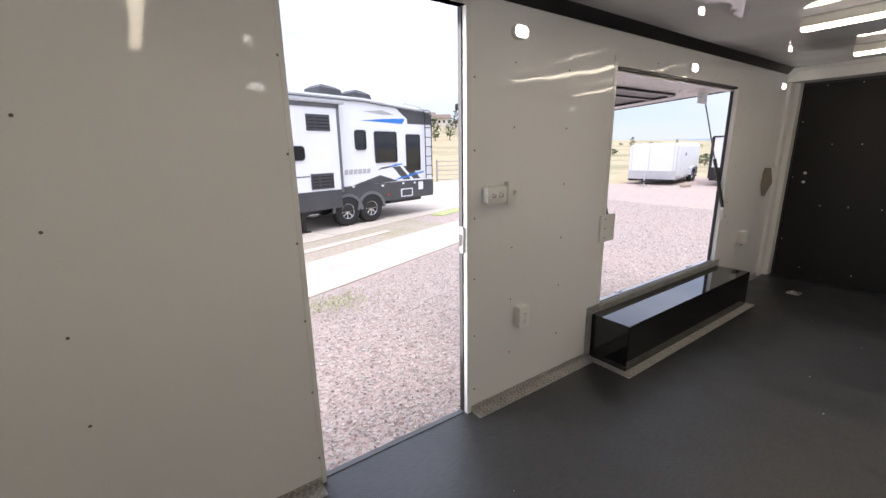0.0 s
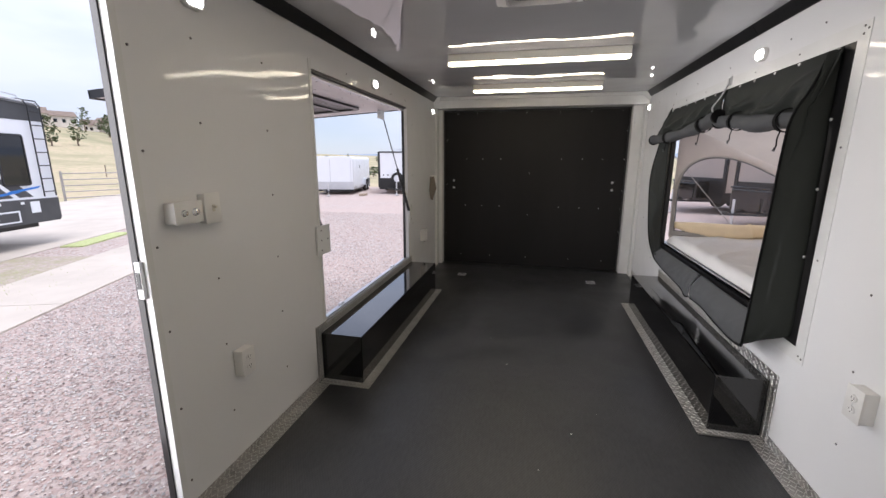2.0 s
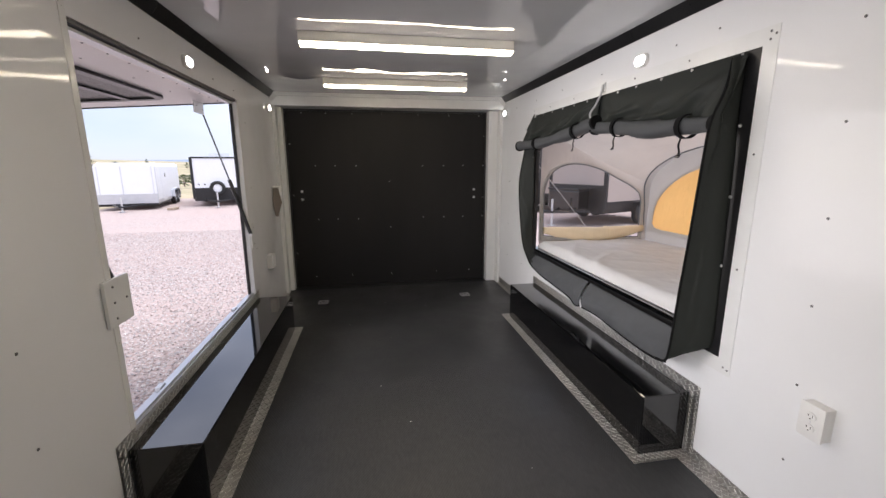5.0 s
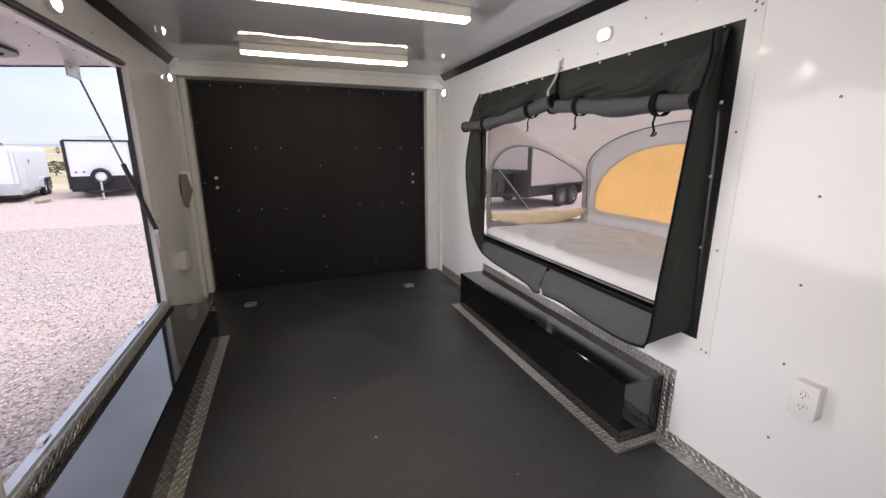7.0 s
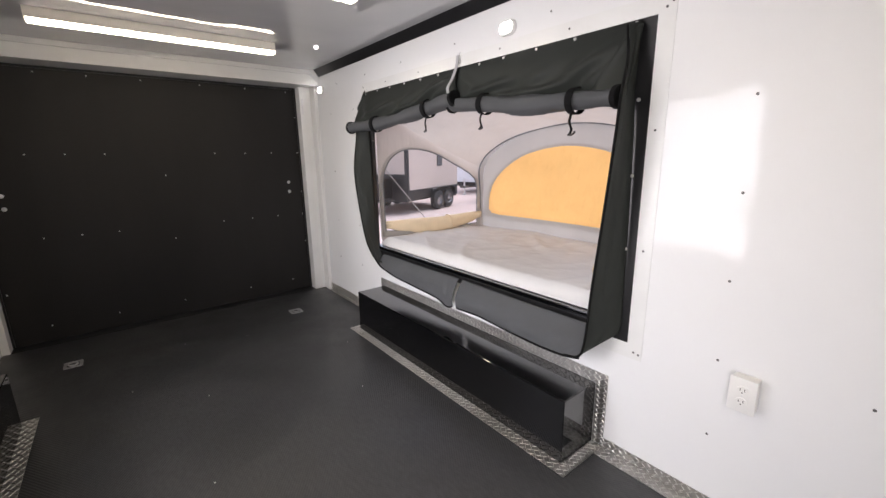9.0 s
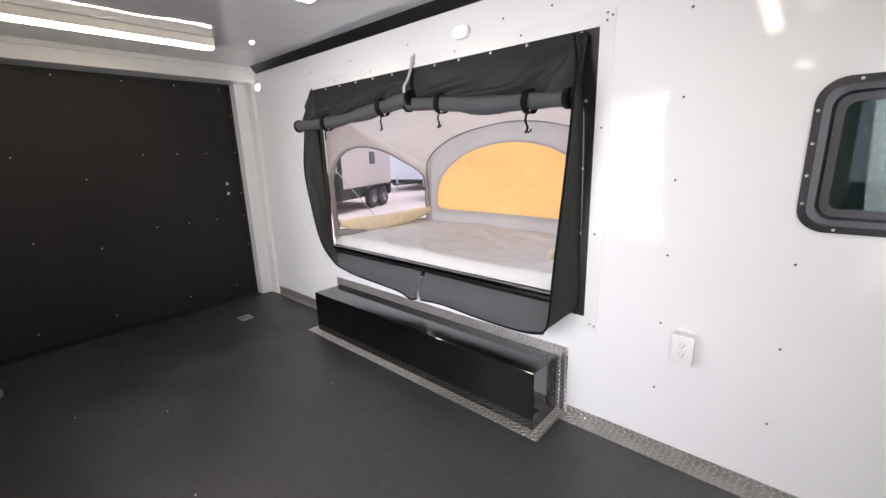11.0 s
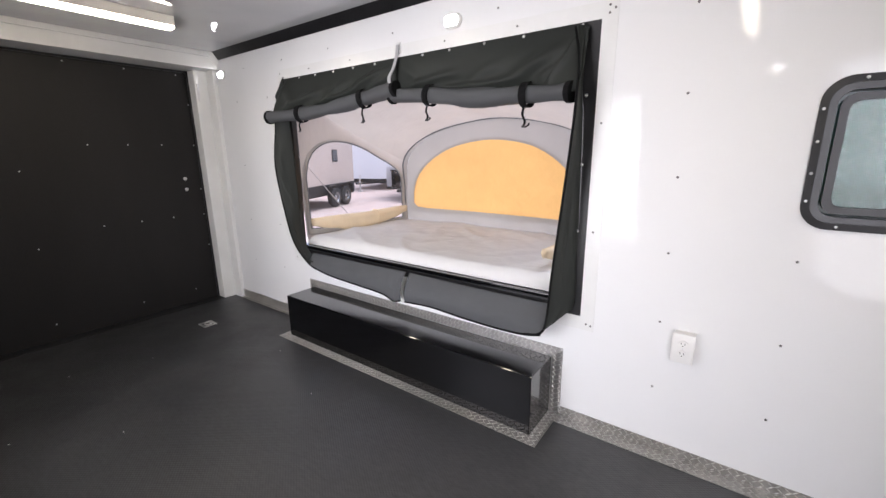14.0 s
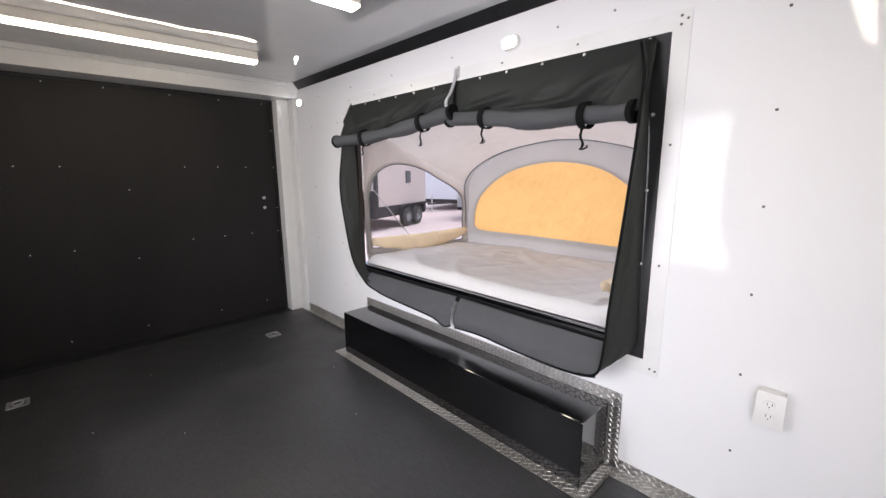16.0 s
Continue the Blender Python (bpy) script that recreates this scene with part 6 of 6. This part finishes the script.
cargo_trailer("cargo_trailer", "tan and black enclosed trailer with black corner posts", pose(13.35, -6.18, 0, 0, 0, -69), 3.3, 2.25, -0.02, 2.45, TAN_BODY, "enclosed trailers parked beyond the bunk", 0.78, BLACK_TRIM, posts=True, round_top=0.03, tool_box=True, wheels_at=0.54)
cargo_trailer("cargo_trailer", "tan and black enclosed trailer with black corner posts", pose(17.5, -5.85, 0, 0, 0, -69), 4.6, 2.25, -0.02, 2.45, TAN_BODY, "enclosed trailers parked beyond the bunk", 0.78, BLACK_TRIM, posts=True, round_top=0.03, tool_box=True, wheels_at=0.42)
cargo_trailer("cargo_trailer", "plain white enclosed cargo trailer", pose(16.6, -13.5, 0, 0, 0, -72), 6.5, 2.3, -0.10, 2.1, WHITE_BODY, "enclosed trailers parked beyond the bunk", 0.1, BLACK_TRIM)
cargo_trailer("cargo_trailer", "white enclosed trailer with a silver stone guard", pose(12.1, -11.4, 0, 0, 0, -72), 5.0, 2.2, -0.05, 2.0, WHITE_BODY, "enclosed trailers parked beyond the bunk", 0.75, SILVER_BODY, tool_box=True, round_top=0.3)


# ---- far surroundings ----
def pipe_gate(at, w, h):
    t = thing("pipe_gate", "grey pipe field gate between posts", "gate", "", at)
    for x in (0, w):
        bm = bmesh.new()
        tube(bm, [(x, 0, 0), (x, 0, h)], 0.05, 8)
        part("post", bm, FENCE, t)
    for k in range(5):
        bm = bmesh.new()
        tube(bm, [(0, 0, 0.15 + k * (h - 0.25) / 4), (w, 0, 0.15 + k * (h - 0.25) / 4)], 0.025, 6)
        part("rail", bm, FENCE, t)
    return t


pipe_gate(pose(14.6, 21.0, G - 0.02, 0, 0, -20), 4.2, 1.35)
fence = thing("wire_fence", "post and wire field fence along the lot", "fence", "", pose(0, 0, 0))
for k in range(20):
    bm = bmesh.new()
    x = 32 + 0.2 * k
    y = -4 + 2.6 * k
    tube(bm, [(x, y, G - 0.03), (x, y, G + 1.25)], 0.05, 6)
    part("post", bm, HOUSE_ROOF, fence)
for z in (0.35, 0.75, 1.15):
    bm = bmesh.new()
    tube(bm, [(32, -4, G + z), (35.8, 45.4, G + z)], 0.012, 4)
    part("wire", bm, FENCE, fence)


def shrub_mesh(seed, tall):
    """An uneven crown of many small leaf clumps on a short forked stem."""
    rng = random.Random(seed)
    leaf = bmesh.new()
    for _ in range(150):
        a, h = rng.uniform(0, 6.28), rng.random()
        rad = (0.55 if tall else 0.8) * math.sin(math.pi * min(0.95, 0.15 + 0.8 * h)) * rng.uniform(0.35, 1.0) * (1 + 0.3 * math.sin(3 * a + seed))
        c = Vector((rad * math.cos(a), rad * math.sin(a), (0.25 + 1.0 * h) * (1.5 if tall else 0.75)))
        s = rng.uniform(0.07, 0.17)
        pts = [c + Vector((rng.uniform(-1, 1), rng.uniform(-1, 1), rng.uniform(-0.7, 0.7))) * s for _ in range(4)]
        vs = [leaf.verts.new(p) for p in pts]
        for f in ((0, 1, 2), (0, 2, 3), (0, 3, 1), (1, 3, 2)):
            leaf.faces.new([vs[i] for i in f])
    stem = bmesh.new()
    tube(stem, [(0, 0, -0.1), (0.03, 0, 0.3), (0.0, 0.05, 0.8)], [0.06, 0.045, 0.02], 6)
    tube(stem, [(0.02, 0, 0.25), (0.25, 0.1, 0.7)], [0.035, 0.012], 5)
    tube(stem, [(0.02, 0, 0.2), (-0.2, -0.15, 0.65)], [0.035, 0.012], 5)
    return piece_mesh("crown", leaf, LEAF), piece_mesh("trunk", stem, HOUSE_ROOF)


SHRUBS = [shrub_mesh(11, False), shrub_mesh(12, False), shrub_mesh(13, True)]
rng = random.Random(4)


def shrub(x, y, s, kind):
    tall = kind == 2
    t = thing("tree" if tall else "shrub", "small dark green tree on the hillside" if tall else "dry olive green shrub in the field", "tree" if tall else "shrub", "trees on the hillside" if tall else "shrubs in the field", pose(x, y, ground_z(x, y), 0, 0, rng.uniform(0, 360)) @ Matrix.Diagonal((s, s, s, 1)))
    for nm, me in (("crown", SHRUBS[kind][0]), ("trunk", SHRUBS[kind][1])):
        o = new(nm, me)
        o.parent = t
    return t


for _ in range(26):
    shrub(rng.uniform(36, 80), rng.uniform(4, 50), rng.uniform(0.7, 1.5), rng.randrange(2))
for _ in range(120):
    a, d = rng.uniform(0.75, 1.30), rng.uniform(130, 380)
    shrub(6 + d * math.cos(a), 6 + d * math.sin(a), rng.uniform(2.2, 4.5), 2)
for _ in range(20):
    a, d = rng.uniform(0.2, 0.75), rng.uniform(90, 250)
    shrub(6 + d * math.cos(a), 6 + d * math.sin(a), rng.uniform(1.2, 2.4), rng.randrange(3))


def house(x, y, turn, w, d, h):
    t = thing("house", "tan stucco house with a brown gable roof on the hill", "house", "houses on the hill", pose(x, y, ground_z(x, y) - 0.5, 0, 0, turn))
    part("wall", boxes((-w / 2, w / 2, -d / 2, d / 2, 0, h)), HOUSE_WALL, t)
    bm = bmesh.new()
    prof = [(-d / 2 - 0.6, h), (d / 2 + 0.6, h), (0, h + d * 0.28)]
    loft(bm, [[(-w / 2 - 0.5, a, b) for a, b in prof], [(w / 2 + 0.5, a, b) for a, b in prof]])
    part("roof", bm, HOUSE_ROOF, t)
    for k in range(4):
        u = -w / 2 + w * (k + 0.5) / 4
        win_part = part("window", boxes((u - 0.6, u + 0.6, -d / 2 - 0.05, -d / 2, h * 0.45, h * 0.75)), RV_GLASS, t)
    return t


for k in range(26):
    a, d = rng.uniform(0.80, 1.22), rng.uniform(210, 400)
    house(6 + d * math.cos(a), 6 + d * math.sin(a), math.degrees(a) - 90 + rng.uniform(-30, 30), rng.uniform(11, 16), rng.uniform(8, 11), rng.uniform(4, 6))

# blue ridge on the horizon
bm = bmesh.new()
pts = [radians(-80 + 2 * k) for k in range(101)]
lo = [bm.verts.new((2600 * math.cos(a), 2600 * math.sin(a), -4)) for a in pts]
hi = [bm.verts.new((2750 * math.cos(a), 2750 * math.sin(a), 48 + 26 * noise.noise((a * 3, 0, 0)) + 9 * noise.noise((a * 14, 3, 0)))) for a in pts]
bk = [bm.verts.new((3400 * math.cos(a), 3400 * math.sin(a), -4)) for a in pts]
for k in range(100):
    bm.faces.new((lo[k], lo[k + 1], hi[k + 1], hi[k]))
    bm.faces.new((hi[k], hi[k + 1], bk[k + 1], bk[k]))
structure("backdrop_ridge", bm, FAR_HILL, "hazy blue ridge on the horizon", "hills")
